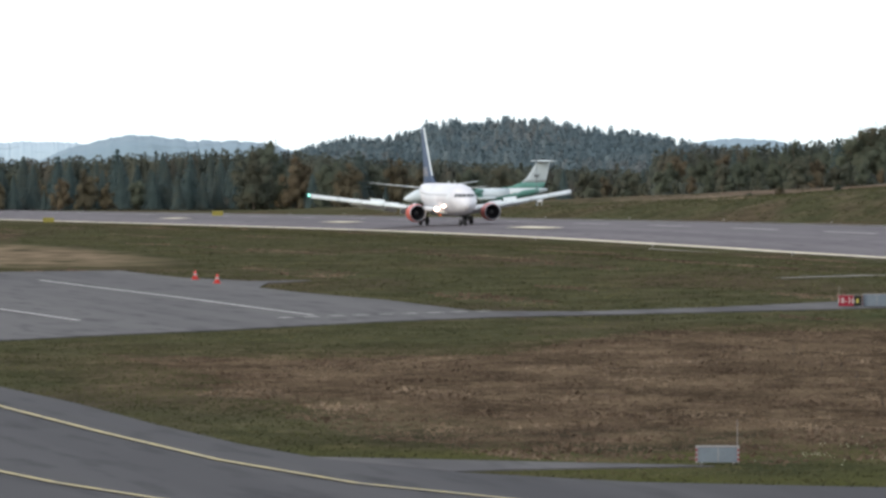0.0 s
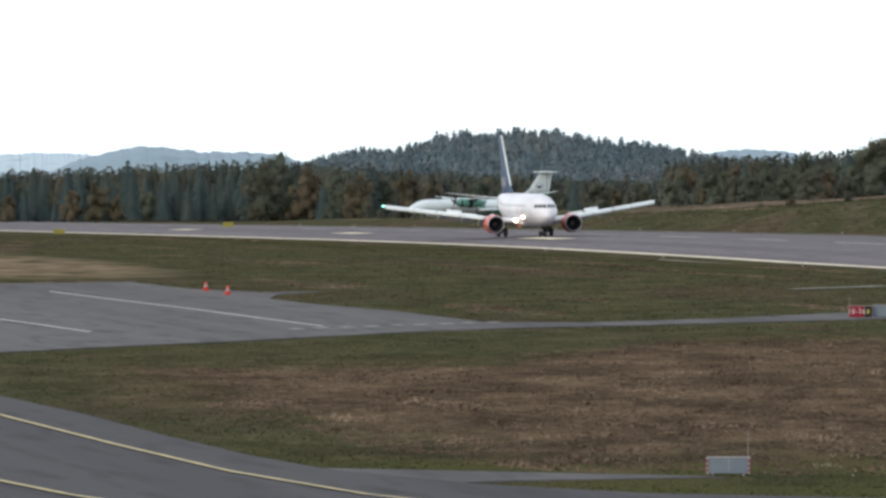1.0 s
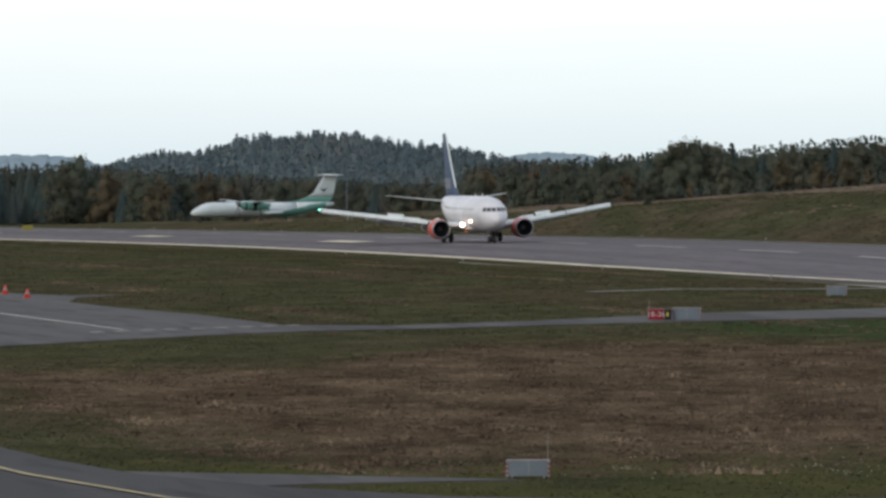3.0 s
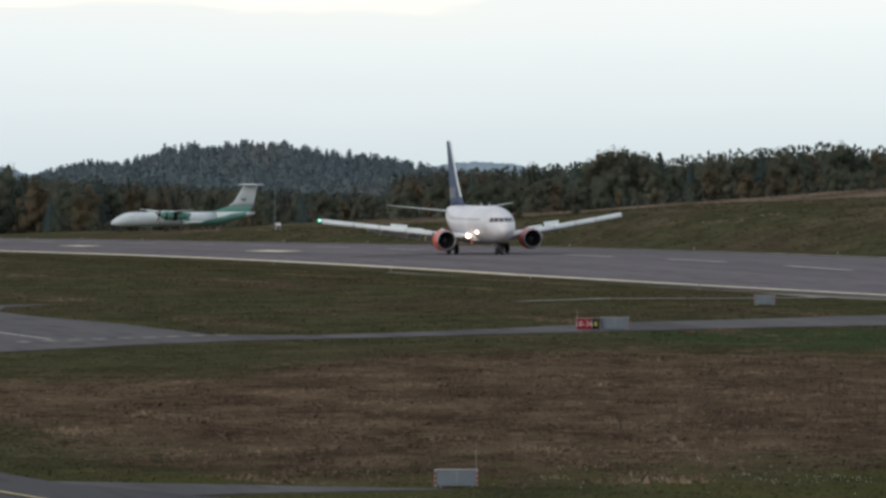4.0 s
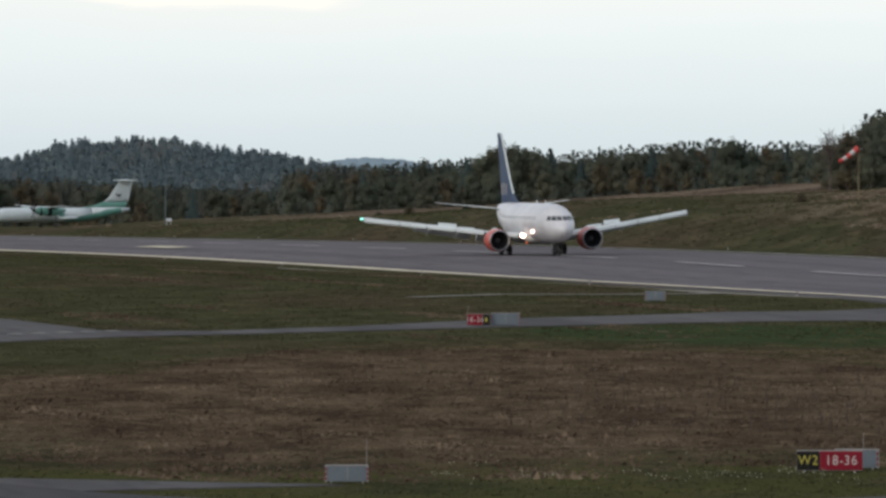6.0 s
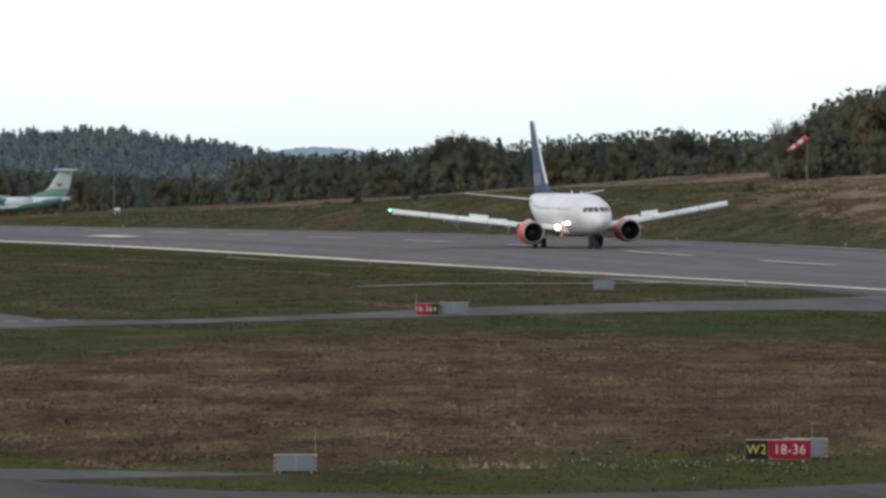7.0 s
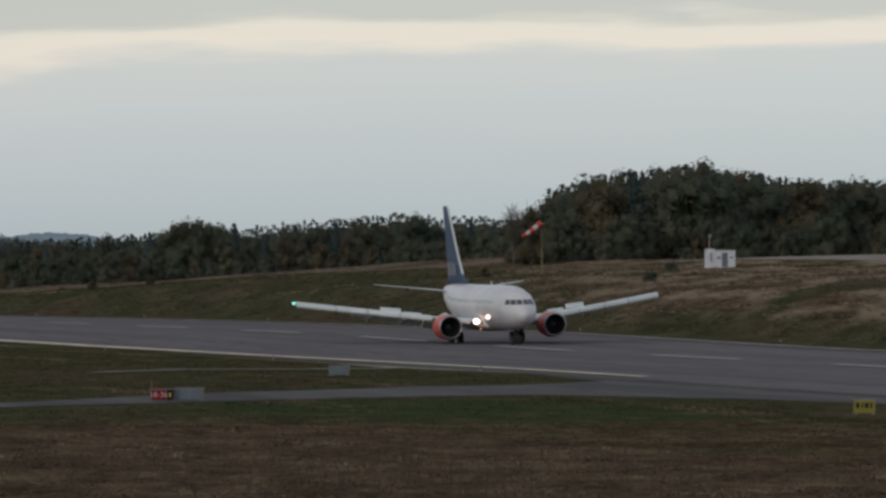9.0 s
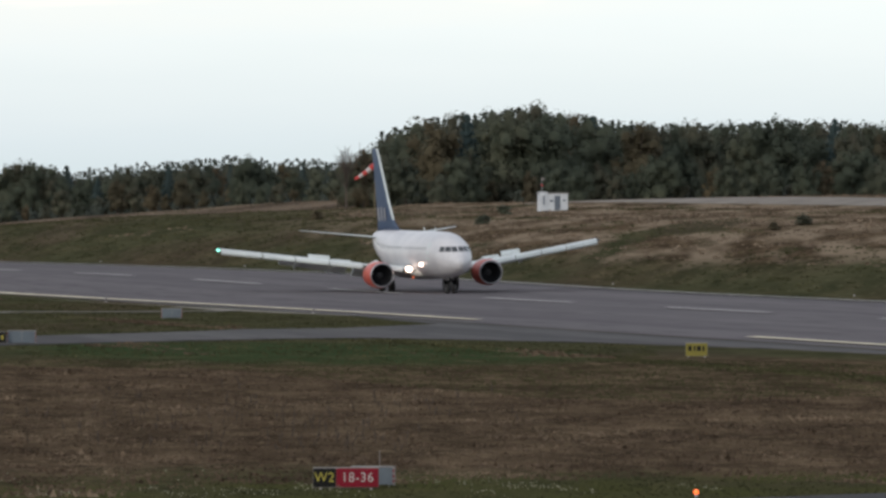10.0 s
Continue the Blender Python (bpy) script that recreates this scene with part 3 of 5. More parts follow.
def airliner():
    """Twin-jet, nose at y = 0, wheels on z = 0."""
    A = new("airliner")
    tagged(A, "white twin-jet airliner with blue tail and red engines on the runway", "airplane")
    secs = [(-0.02, 2.62, 0.06, 0.06), (-0.2, 2.63, 0.42, 0.40), (-0.6, 2.67, 0.74, 0.70), (-1.2, 2.76, 1.06, 1.02), (-1.9, 2.90, 1.34, 1.33),
            (-2.6, 3.05, 1.54, 1.60), (-3.5, 3.17, 1.70, 1.80), (-4.6, 3.24, 1.81, 1.93), (-6, 3.28, 1.87, 1.99), (-7.5, 3.28, 1.88, 2.0),
            (-18.5, 3.28, 1.88, 2.0), (-20.5, 3.36, 1.86, 1.93), (-22.5, 3.55, 1.74, 1.74), (-24.5, 3.82, 1.52, 1.47), (-26.5, 4.12, 1.22, 1.16),
            (-28.2, 4.40, 0.88, 0.84), (-29.4, 4.6, 0.58, 0.55), (-30.2, 4.75, 0.30, 0.28)]
    bm = bmesh.new()
    loft(bm, [oval(y, z, rx, rz, seg=40) for y, z, rx, rz in secs])
    fus = smooth(part("fuselage", bm, M["white"], A, "white painted fuselage"))
    # belly fairing
    bm = bmesh.new()
    loft(bm, [oval(y, z, rx, rz, seg=24) for y, z, rx, rz in ((-9.0, 1.75, 0.3, 0.2), (-10.5, 1.75, 1.6, 0.55), (-13, 1.75, 2.0, 0.68), (-17, 1.78, 1.95, 0.66), (-19, 1.9, 1.2, 0.45), (-20, 2.0, 0.3, 0.2))])
    smooth(part("belly_fairing", bm, M["wing"], A))

    def skin(y, ang, off=0.012):
        for (ya, za, xa, ra), (yb, zb, xb, rb) in zip(secs, secs[1:]):
            if yb <= y <= ya:
                k = (y - ya) / (yb - ya)
                z, rx, rz = za + k * (zb - za), xa + k * (xb - xa), ra + k * (rb - ra)
                return ((rx + off) * math.cos(ang), y, z + (rz + off) * math.sin(ang))
        return (0, y, 3)

    # cockpit windows: a level band of panes round the nose
    def level(x, z, off=0.012):
        lo_y, hi_y = -5.0, -0.6
        for _ in range(40):
            y = (lo_y + hi_y) / 2
            for (ya, za, xa, ra), (yb, zb, xb, rb) in zip(secs, secs[1:]):
                if yb <= y <= ya:
                    k = (y - ya) / (yb - ya)
                    cz, rx, rz = za + k * (zb - za), xa + k * (xb - xa), ra + k * (rb - ra)
            q = (z - cz) / rz
            if q < 1 and rx * math.sqrt(1 - q * q) > x:
                lo_y = y
            else:
                hi_y = y
        return (x * (1 + off), y + off, z + off)

    for s in (1, -1):
        for x0, x1, u0, u1 in ((0.05, 0.54, 0.05, 0.46), (0.60, 1.03, 0.51, 0.88), (1.08, 1.38, 0.93, 1.20)):
            bm = bmesh.new()
            n = 5
            g = []
            for z, a, b in ((3.60, x0, x1), (3.82, (x0 + u0) / 2, (x1 + u1) / 2), (4.03, u0, u1)):
                g.append([bm.verts.new(Vector(level(a + (b - a) * i / (n - 1), z)) * Vector((s, 1, 1))) for i in range(n)])
            for p, q in zip(g, g[1:]):
                for i in range(n - 1):
                    bm.faces.new((p[i], p[i + 1], q[i + 1], q[i]))
            part("cockpit_window", bm, M["glass"], fus, "dark cockpit window pane")
    # cabin windows and doors on both sides
    for s in (1, -1):
        for i in range(34):
            y = -5.6 - i * 0.56
            if -13.9 < y < -13.1:
                continue
            a = radians(17) if s > 0 else radians(163)
            bm = bmesh.new()
            vs = []
            for j in range(8):
                q = 2 * math.pi * j / 8
                vs.append(bm.verts.new(skin(y + 0.12 * math.cos(q), a + 0.09 * math.sin(q), 0.008)))
            bm.faces.new(vs)
            part("cabin_window", bm, M["pane"], fus)
        for y in (-4.3, -24.0):
            bm = bmesh.new()
            g = [[bm.verts.new(skin(y - dy, radians(an) if s > 0 else radians(180 - an), 0.014)) for dy in (0, 0.86)] for an in (-22, -8, 8, 24, 36)]
            for p, q in zip(g, g[1:]):
                bm.faces.new((p[0], p[1], q[1], q[0]))
            part("cabin_door", bm, M["wing"], fus, "closed grey-edged cabin door")
    # wings
    for s in (1, -1):
        st = [(1.2, -10.0, 7.6, 0.13, 1.95), (1.9, -10.4, 7.2, 0.13, 2.05), (5.6, -12.6, 4.6, 0.115, 2.46), (11.0, -15.2, 3.1, 0.105, 3.17), (16.6, -17.9, 1.65, 0.10, 3.92), (17.15, -18.35, 1.1, 0.08, 3.99)]
        bm = bmesh.new()
        loft(bm, [foil(le, ch, th, z, pos=s * b) for b, le, ch, th, z in st])
        w = smooth(part("wing", bm, M["wing"], A, "swept pale grey wing"))
        # slats along the leading edge
        for b0, b1 in ((2.6, 4.1), (5.7, 8.3), (8.4, 11.0), (11.1, 13.6), (13.7, 16.95)):
            bm = bmesh.new()
            rings = []
            for b in (b0, b1):
                for (pa, pb) in zip(st, st[1:]):
                    if pa[0] <= b <= pb[0]:
                        k = (b - pa[0]) / (pb[0] - pa[0])
                        le, z = pa[1] + k * (pb[1] - pa[1]), pa[4] + k * (pb[4] - pa[4])
                rings.append([(s * b, le + 0.30, z - 0.34), (s * b, le + 0.42, z - 0.20), (s * b, le + 0.30, z + 0.06), (s * b, le - 0.15, z + 0.20), (s * b, le - 0.12, z + 0.15), (s * b, le + 0.18, z - 0.1)])
            loft(bm, rings)
            part("slat", bm, M["wing"], w, "extended white leading-edge slat")
        # flaps drooped behind the trailing edge
        for b0, b1, c0, c1 in ((2.0, 5.3, 1.7, 1.4), (5.9, 11.6, 1.3, 0.9)):
            bm = bmesh.new()
            rings = []
            for b, c in ((b0, c0), (b1, c1)):
                for (pa, pb) in zip(st, st[1:]):
                    if pa[0] <= b <= pb[0]:
                        k = (b - pa[0]) / (pb[0] - pa[0])
                        te, z = pa[1] - pa[2] + k * (pb[1] - pb[2] - pa[1] + pa[2]), pa[4] + k * (pb[4] - pa[4])
                rings.append([(s * b, te + 0.25, z - 0.02), (s * b, te - 0.1, z - 0.02), (s * b, te - c * 0.8, z - c * 0.62), (s * b, te - c * 0.75, z - c * 0.68), (s * b, te + 0.1, z - 0.22)])
            loft(bm, rings)
            part("flap", bm, M["wing"], w)
        # raised spoilers
        for b0, b1, yy, z in ((7.7, 9.5, -15.9, 2.88), (5.9, 7.5, -15.6, 2.66)):
            bm = bmesh.new()
            hgt = 0.42 if b0 > 7 else 0.2
            loft(bm, [[(s * b, yy - 0.25 * (b - b0), z + 0.1 * (b - b0)), (s * b, yy - 0.06 - 0.25 * (b - b0), z + 0.1 * (b - b0)), (s * b, yy - 0.42 - 0.25 * (b - b0), z + hgt + 0.1 * (b - b0)), (s * b, yy - 0.36 - 0.25 * (b - b0), z + hgt + 0.1 * (b - b0))] for b in (b0, b1)])
            part("spoiler", bm, M["wing"], w, "raised pale spoiler panel")
        # flap track fairings
        for b, y, z in ((7.4, -16.6, 2.36), (10.2, -17.6, 2.75), (4.1, -16.4, 1.95)):
            bm = bmesh.new()
            loft(bm, [oval(y + dy, z + dz, r, r * 1.25, s * b, 10) for dy, dz, r in ((1.0, 0.05, 0.05), (0.4, 0, 0.16), (-0.5, -0.1, 0.18), (-1.3, -0.35, 0.12), (-1.9, -0.55, 0.03))])
            smooth(part("flap_fairing", bm, M["wing"], w))
        bm = bmesh.new()
        bmesh.ops.create_uvsphere(bm, u_segments=10, v_segments=6, radius=0.16, matrix=Matrix.Translation((s * 17.12, -18.3, 4.0)) @ Matrix.Diagonal((0.8, 1.8, 0.8, 1)))
        smooth(part("navigation_light", bm, M["glass" if s < 0 else "nav_green"], w, "dark wingtip light lens" if s < 0 else "lit green wingtip light"))
        # lamp disc made oversized, its width stands in for the glare
        bm = bmesh.new()
        tube(bm, (s * 2.15, -9.80, 2.06), (s * 2.15, -10.25, 2.06), 0.25, seg=18)
        part("landing_light", bm, M["lamp" if s > 0 else "glass"], w, "bright landing light in the wing root" if s > 0 else "unlit landing light in the wing root")
        if s > 0:
            # second, smaller glowing ball, forward on the fuselage side
            bm = bmesh.new()
            bmesh.ops.create_uvsphere(bm, u_segments=12, v_segments=8, radius=0.17, matrix=Matrix.Translation((1.84, -6.9, 2.47)))
            smooth(part("turnoff_light", bm, M["lamp"], A, "small glowing spot on the fuselage side"))
        # engine
        e = [(0.0, 0.98), (-0.06, 1.03), (-0.25, 1.10), (-0.8, 1.15), (-1.8, 1.15), (-2.8, 1.05), (-3.5, 0.90)]
        cx, cy, cz = s * 4.83, -8.75, 1.62
        bm = bmesh.new()
        loft(bm, spin(cy, cz, cx, [(-0.12, 1.06)] + e[2:] + [(-3.5, 0.84), (-2.6, 0.9)]), cap=False)
        na = smooth(part("engine", bm, M["red"], A, "red engine nacelle with grey intake lip"))
        bm = bmesh.new()
        loft(bm, spin(cy, cz, cx, [(-0.125, 1.063), (-0.05, 1.03), (0.0, 0.985), (-0.04, 0.95), (-0.2, 0.92)]), cap=False)
        smooth(part("intake_lip", bm, M["metal"], na, "bare metal intake lip"))
        bm = bmesh.new()
        loft(bm, spin(cy, cz, cx, [(-0.2, 0.92), (-1.0, 0.82), (-1.05, 0.02)]), cap=False)
        smooth(part("intake_duct", bm, M["dark"], na, "dark intake duct"))
        bm = bmesh.new()
        loft(bm, spin(cy, cz, cx, [(-0.62, 0.01), (-0.75, 0.14), (-0.98, 0.26)], 18), cap=False)
        smooth(part("spinner", bm, M["gear"], na))
        for i in range(18):
            a = 2 * math.pi * i / 18
            bm = bmesh.new()
            c, q = math.cos(a), math.sin(a)
            vs = [bm.verts.new((cx + r * c - t * q, cy + y, cz + r * q + t * c)) for r, t, y in ((0.25, -0.05, -0.9), (0.79, -0.10, -0.84), (0.79, 0.10, -0.98), (0.25, 0.05, -1.0))]
            bm.faces.new(vs)
            part("fan_blade", bm, M["dark"], na)
        bm = bmesh.new()
        loft(bm, spin(cy, cz, cx, [(-3.0, 0.62), (-4.2, 0.48), (-4.9, 0.3), (-5.2, 0.05)]), cap=False)
        smooth(part("exhaust_cone", bm, M["metal"], na))
        bm = bmesh.new()
        loft(bm, [[(cx - 0.18, cy + y, z0), (cx + 0.18, cy + y, z0), (cx + 0.12, cy + y, z1), (cx - 0.12, cy + y, z1)] for y, z0, z1 in ((-1.0, 2.62, 2.74), (-2.2, 2.6, 2.88), (-4.2, 2.3, 2.6), (-5.6, 2.1, 2.3))])
        part("pylon", bm, M["wing"], na)
        # main gear
        bm = bmesh.new()
        tube(bm, (s * 2.86, -15.2, 0.55), (s * 2.86, -15.1, 2.2), 0.13, seg=12)
        tube(bm, (s * 2.45, -15.2, 0.56), (s * 3.27, -15.2, 0.56), 0.09, seg=10)
        tube(bm, (s * 2.86, -15.2, 1.1), (s * 1.7, -15.2, 2.0), 0.07, seg=8)
        g = part("main_gear", bm, M["gear"], A, "main landing gear leg with two black tyres")
        for dx in (-0.43, 0.43):
            wheel(g, s * (2.86 + dx), -15.2, 0.56, 0.56, 0.40)
        bm = bmesh.new()
        box(bm, s * 3.05, -15.15, 1.55, 0.05, 0.9, 0.9, 0.02)
        part("gear_door", bm, M["wing"], g)
        # tailplane
        bm = bmesh.new()
        loft(bm, [foil(le, ch, 0.10, z, pos=s * b) for b, le, ch, z in ((0.3, -25.2, 3.9, 4.55), (1.1, -25.6, 3.6, 4.65), (6.9, -29.0, 1.3, 5.35), (7.15, -29.3, 0.8, 5.38))])
        smooth(part("tailplane", bm, M["wing"], A, "pale grey horizontal tailplane"))
    # nose gear
    bm = bmesh.new()
    tube(bm, (0, -4.0, 0.34), (0, -3.9, 1.7), 0.10, seg=12)
    tube(bm, (-0.28, -4.0, 0.35), (0.28, -4.0, 0.35), 0.06, seg=10)
    tube(bm, (0, -4.0, 0.8), (0, -5.2, 1.6), 0.05, seg=8)
    g = part("nose_gear", bm, M["gear"], A, "nose landing gear leg with twin tyres")
    for dx in (-0.31, 0.31):
        wheel(g, dx, -4.0, 0.40, 0.40, 0.32)
    for s in (1, -1):
        bm = bmesh.new()
        box(bm, s * 0.42, -3.7, 1.33, 0.04, 1.5, 0.40, 0.015)
        part("gear_door", bm, M["gear"], g)
    # fin with a leading edge root fillet
    bm = bmesh.new()
    fin = [(-20.6, 9.2, 0.02, 5.2), (-22.3, 7.4, 0.055, 5.6), (-23.6, 6.1, 0.09, 6.2), (-25.0, 5.0, 0.10, 7.6), (-27.0, 3.6, 0.10, 10.0), (-28.9, 2.25, 0.10, 12.3), (-29.2, 1.9, 0.06, 12.5)]
    loft(bm, [foil(le, ch, th, z, span_axis="z") for le, ch, th, z in fin])
    f = smooth(part("fin", bm, M["blue"], A, "dark blue tail fin"))
    # pale strip in the wing colour down the fin's front
    bm = bmesh.new()
    rr = []
    for le, ch, th, z in fin[2:]:
        rr.append([(-0.10, le - 0.25, z), (0, le + 0.04, z), (0.10, le - 0.25, z)])
    loft(bm, rr, closed=False, cap=False)
    part("fin_leading_edge", bm, M["wing"], f, "pale grey fin leading edge")
    # plain white emblem shapes on both sides of the fin
    for s in (1, -1):
        for k, (y0, z0, hh) in enumerate(((-25.6, 5.7, 1.9), (-26.7, 5.7, 2.0), (-27.8, 5.7, 1.9))):
            bm = bmesh.new()
            box(bm, s * 0.27, y0 - 0.35, z0 + hh / 2, 0.02, 0.24, hh * 0.62, 0.0, Matrix.Rotation(radians(14), 4, "X"))
            part("emblem_bar", bm, M["letter_white"], f, "plain white emblem bar")
    # weakly glowing orange-red ball, set off-centre beside the belly
    bm = bmesh.new()
    bmesh.ops.create_uvsphere(bm, u_segments=10, v_segments=6, radius=0.11, matrix=Matrix.Translation((1.5, -11.2, 1.30)))
    smooth(part("beacon", bm, M["beacon"], A, "small glowing orange-red spot beside the belly"))
    for y in (-8.5, -12.5):
        bm = bmesh.new()
        loft(bm, [[(-0.03, y, 5.25), (0.03, y, 5.25), (0.03, y - 0.45, 5.25), (-0.03, y - 0.45, 5.25)], [(-0.01, y - 0.3, 5.62), (0.01, y - 0.3, 5.62), (0.01, y - 0.5, 5.62), (-0.01, y - 0.5, 5.62)]])
        part("antenna", bm, M["wing"], fus)
    return A


def turboprop():
    """High-wing twin turboprop with a T-tail, nose at y = 0, wheels on z = 0."""
    A = new("turboprop")
    tagged(A, "white and green high-wing turboprop taxiing behind the grass rise", "airplane")
    secs = [(-0.02, 2.3, 0.05, 0.05), (-0.4, 2.36, 0.45, 0.42), (-1.2, 2.5, 0.85, 0.8), (-2.2, 2.75, 1.15, 1.12), (-3.2, 2.92, 1.3, 1.3), (-4.5, 2.98, 1.345, 1.35),
            (-21.5, 2.98, 1.345, 1.35), (-24, 3.15, 1.25, 1.2), (-27, 3.5, 0.95, 0.9), (-30, 3.85, 0.55, 0.55), (-31.8, 4.05, 0.2, 0.25)]
    bm = bmesh.new()
    loft(bm, [oval(y, z, rx, rz, seg=28) for y, z, rx, rz in secs[:8]])
    fus = smooth(part("fuselage", bm, M["cool_white"], A, "white fuselage"))
    bm = bmesh.new()
    loft(bm, [oval(y, z, rx, rz, seg=28) for y, z, rx, rz in secs[7:]])
    smooth(part("rear_fuselage", bm, M["cool_white"], A, "white rear fuselage"))
    # green lower sweep on the rear fuselage
    bm = bmesh.new()
    rings = []
    for y, z, rx, rz, top in ((-15.5, 2.98, 1.36, 1.365, -70), (-19, 2.98, 1.36, 1.365, -35), (-21.5, 2.98, 1.36, 1.365, -12), (-24, 3.15, 1.265, 1.215, 5), (-27, 3.5, 0.965, 0.915, 30), (-30, 3.85, 0.565, 0.565, 60)):
        rings.append([(rx * math.cos(radians(a)), y, z + rz * math.sin(radians(a))) for a in np.linspace(180 - top, 360 + top, 15)])
    loft(bm, rings, closed=False, cap=False)
    smooth(part("green_sweep", bm, M["green"], fus, "green paint sweep under the tail"))
    bm = bmesh.new()
    loft(bm, [oval(y, z, rx, rz, seg=16) for y, z, rx, rz in ((-10.8, 4.2, 0.4, 0.1), (-11.8, 4.25, 1.1, 0.32), (-15, 4.25, 1.1, 0.32), (-17, 4.2, 0.4, 0.1))])
    smooth(part("wing_fairing", bm, M["cool_white"], A))
    for s in (1, -1):
        bm = bmesh.new()
        loft(bm, [foil(le, ch, 0.13, z, pos=s * b) for b, le, ch, z in ((0, -12.0, 2.95, 4.4), (5.0, -12.0, 2.95, 4.4), (13.9, -12.55, 1.6, 4.75), (14.2, -12.8, 1.1, 4.76))])
        w = smooth(part("wing", bm, M["wing"], A, "straight pale wing on top of the fuselage"))
        bm = bmesh.new()
        loft(bm, [oval(y, z, rx, rz, s * 4.4, 20) for y, z, rx, rz in ((-9.3, 3.8, 0.3, 0.3), (-9.8, 3.8, 0.5, 0.55), (-11, 3.72, 0.62, 0.78), (-13.5, 3.6, 0.62, 0.85), (-15.5, 3.65, 0.55, 0.7), (-17.3, 3.9, 0.2, 0.25))])
        na = smooth(part("engine", bm, M["green"], A, "green engine nacelle with propeller"))
        bm = bmesh.new()
        loft(bm, spin(-9.0, 3.8, s * 4.4, [(0.45, 0.02), (0.25, 0.18), (0, 0.28), (-0.3, 0.3)], 14))
        sp = smooth(part("spinner", bm, M["dark"], na))
        for i in range(6):
            a = 2 * math.pi * i / 6 + 0.3
            bm = bmesh.new()
            c, q = math.cos(a), math.sin(a)
            loft(bm, [[(s * 4.4 + r * c - t * q, -9.05 + y, 3.8 + r * q + t * c) for t, y in ((-wd, 0.06), (0, 0.10), (wd, -0.06), (0, -0.03))] for r, wd in ((0.25, 0.09), (1.0, 0.17), (1.8, 0.17), (2.05, 0.08))])
            part("propeller_blade", bm, M["dark"], sp)
        # two plain dark bands round each nacelle
        for y0, y1, r in ((-10.6, -11.0, 0.80), (-12.6, -13.5, 0.88)):
            bm = bmesh.new()
            loft(bm, [oval(y, 3.66, r * 0.80, r, s * 4.4, 20) for y in (y0, y1)])
            smooth(part("cowl_band", bm, M["dark"], na, "dark band round the nacelle"))
        bm = bmesh.new()
        loft(bm, [oval(y, z, rx, rz, s * 4.4, 14) for y, z, rx, rz in ((-15.6, 2.45, 0.2, 0.12), (-16.2, 2.4, 0.5, 0.30), (-19.2, 2.45, 0.5, 0.30), (-20.0, 2.55, 0.2, 0.1))])
        smooth(part("gear_fairing", bm, M["cool_white"], na, "white fairing behind the landing gear"))
        bm = bmesh.new()
        loft(bm, [[(s * 4.4 + x, y, z) for x, z in ((-0.2, 2.6), (0.2, 2.6), (0.2, 3.4), (-0.2, 3.4))] for y in (-15.8, -17.0)])
        part("fairing_strut", bm, M["green"], na)
        bm = bmesh.new()
        tube(bm, (s * 4.4, -15, 0.5), (s * 4.4, -14.6, 3.1), 0.12)
        g = part("main_gear", bm, M["gear"], A)
        for dx in (-0.25, 0.25):
            wheel(g, s * 4.4 + dx, -15, 0.48, 0.48, 0.3)
        bm = bmesh.new()
        loft(bm, [foil(le, ch, 0.24, 9.4, pos=s * b) for b, le, ch in ((0, -29.3, 3.0), (4.7, -30.2, 2.0), (4.95, -30.5, 1.4))])
        smooth(part("tailplane", bm, M["cool_white"], A))
    bm = bmesh.new()
    tube(bm, (0, -1.9, 0.38), (0, -1.8, 2.0), 0.09)
    g = part("nose_gear", bm, M["gear"], A)
    for dx in (-0.2, 0.2):
        wheel(g, dx, -1.9, 0.36, 0.36, 0.2)
    fin = [(-21.5, 9.6, 0.03, 4.25), (-24.6, 6.6, 0.07, 4.7), (-26.6, 5.0, 0.09, 5.4)]
    fin2 = [(-26.6, 5.0, 0.09, 5.4), (-27.7, 4.1, 0.10, 6.2), (-29.7, 2.7, 0.10, 9.2), (-29.8, 2.5, 0.06, 9.4)]
    bm = bmesh.new()
    loft(bm, [foil(le, ch, th, z, span_axis="z") for le, ch, th, z in fin])
    smooth(part("fin_base", bm, M["green"], A, "green fin root"))
    bm = bmesh.new()
    loft(bm, [foil(le, ch, th, z, span_axis="z") for le, ch, th, z in fin2])
    f = smooth(part("fin", bm, M["cool_white"], A, "white tail fin with a small dark emblem"))
    for s in (1, -1):
        bm = bmesh.new()
        vs = [bm.verts.new((s * 0.27, -29.6 + dy, 6.7 + dz)) for dy, dz in ((0.75, 0.35), (0.15, -0.3), (-0.15, -0.35), (-0.75, 0.35), (-0.2, 0.05), (0.2, 0.05))]
        bm.faces.new(vs)
        part("emblem", bm, M["dark"], f, "plain dark wing-shaped emblem")
    bm = bmesh.new()
    loft(bm, [[(x, -1.75 - 0.5 * abs(x), 3.28 + dz) for x in (-0.75, -0.25, 0.25, 0.75)] + [(x, -2.2 - 0.4 * abs(x), 3.72 + dz) for x in (0.7, 0.25, -0.25, -0.7)] for dz in (0.0, 0.05)])
    part("windscreen", bm, M["glass"], fus)
    return A


PLANE = airliner()
PROP = turboprop()
for piece in PROP.children_recursive:
    drop = 0.0 if piece.name.startswith(("tyre", "rim", "main_gear", "nose_gear")) else 0.6
    for v in piece.data.vertices:
        v.co.z -= drop
        v.co.y = v.co.y if v.co.y > -5 else (v.co.y + 3.2 if v.co.y < -18 else v.co.y + 3.2 * (-5 - v.co.y) / 13)


# ---------------------------------------------------------------- signs, cones, boxes
def face_eye(x, y):
    """Turn so that the local -y side looks at the spectators' terrace."""
    return -math.degrees(math.atan2(x, y))


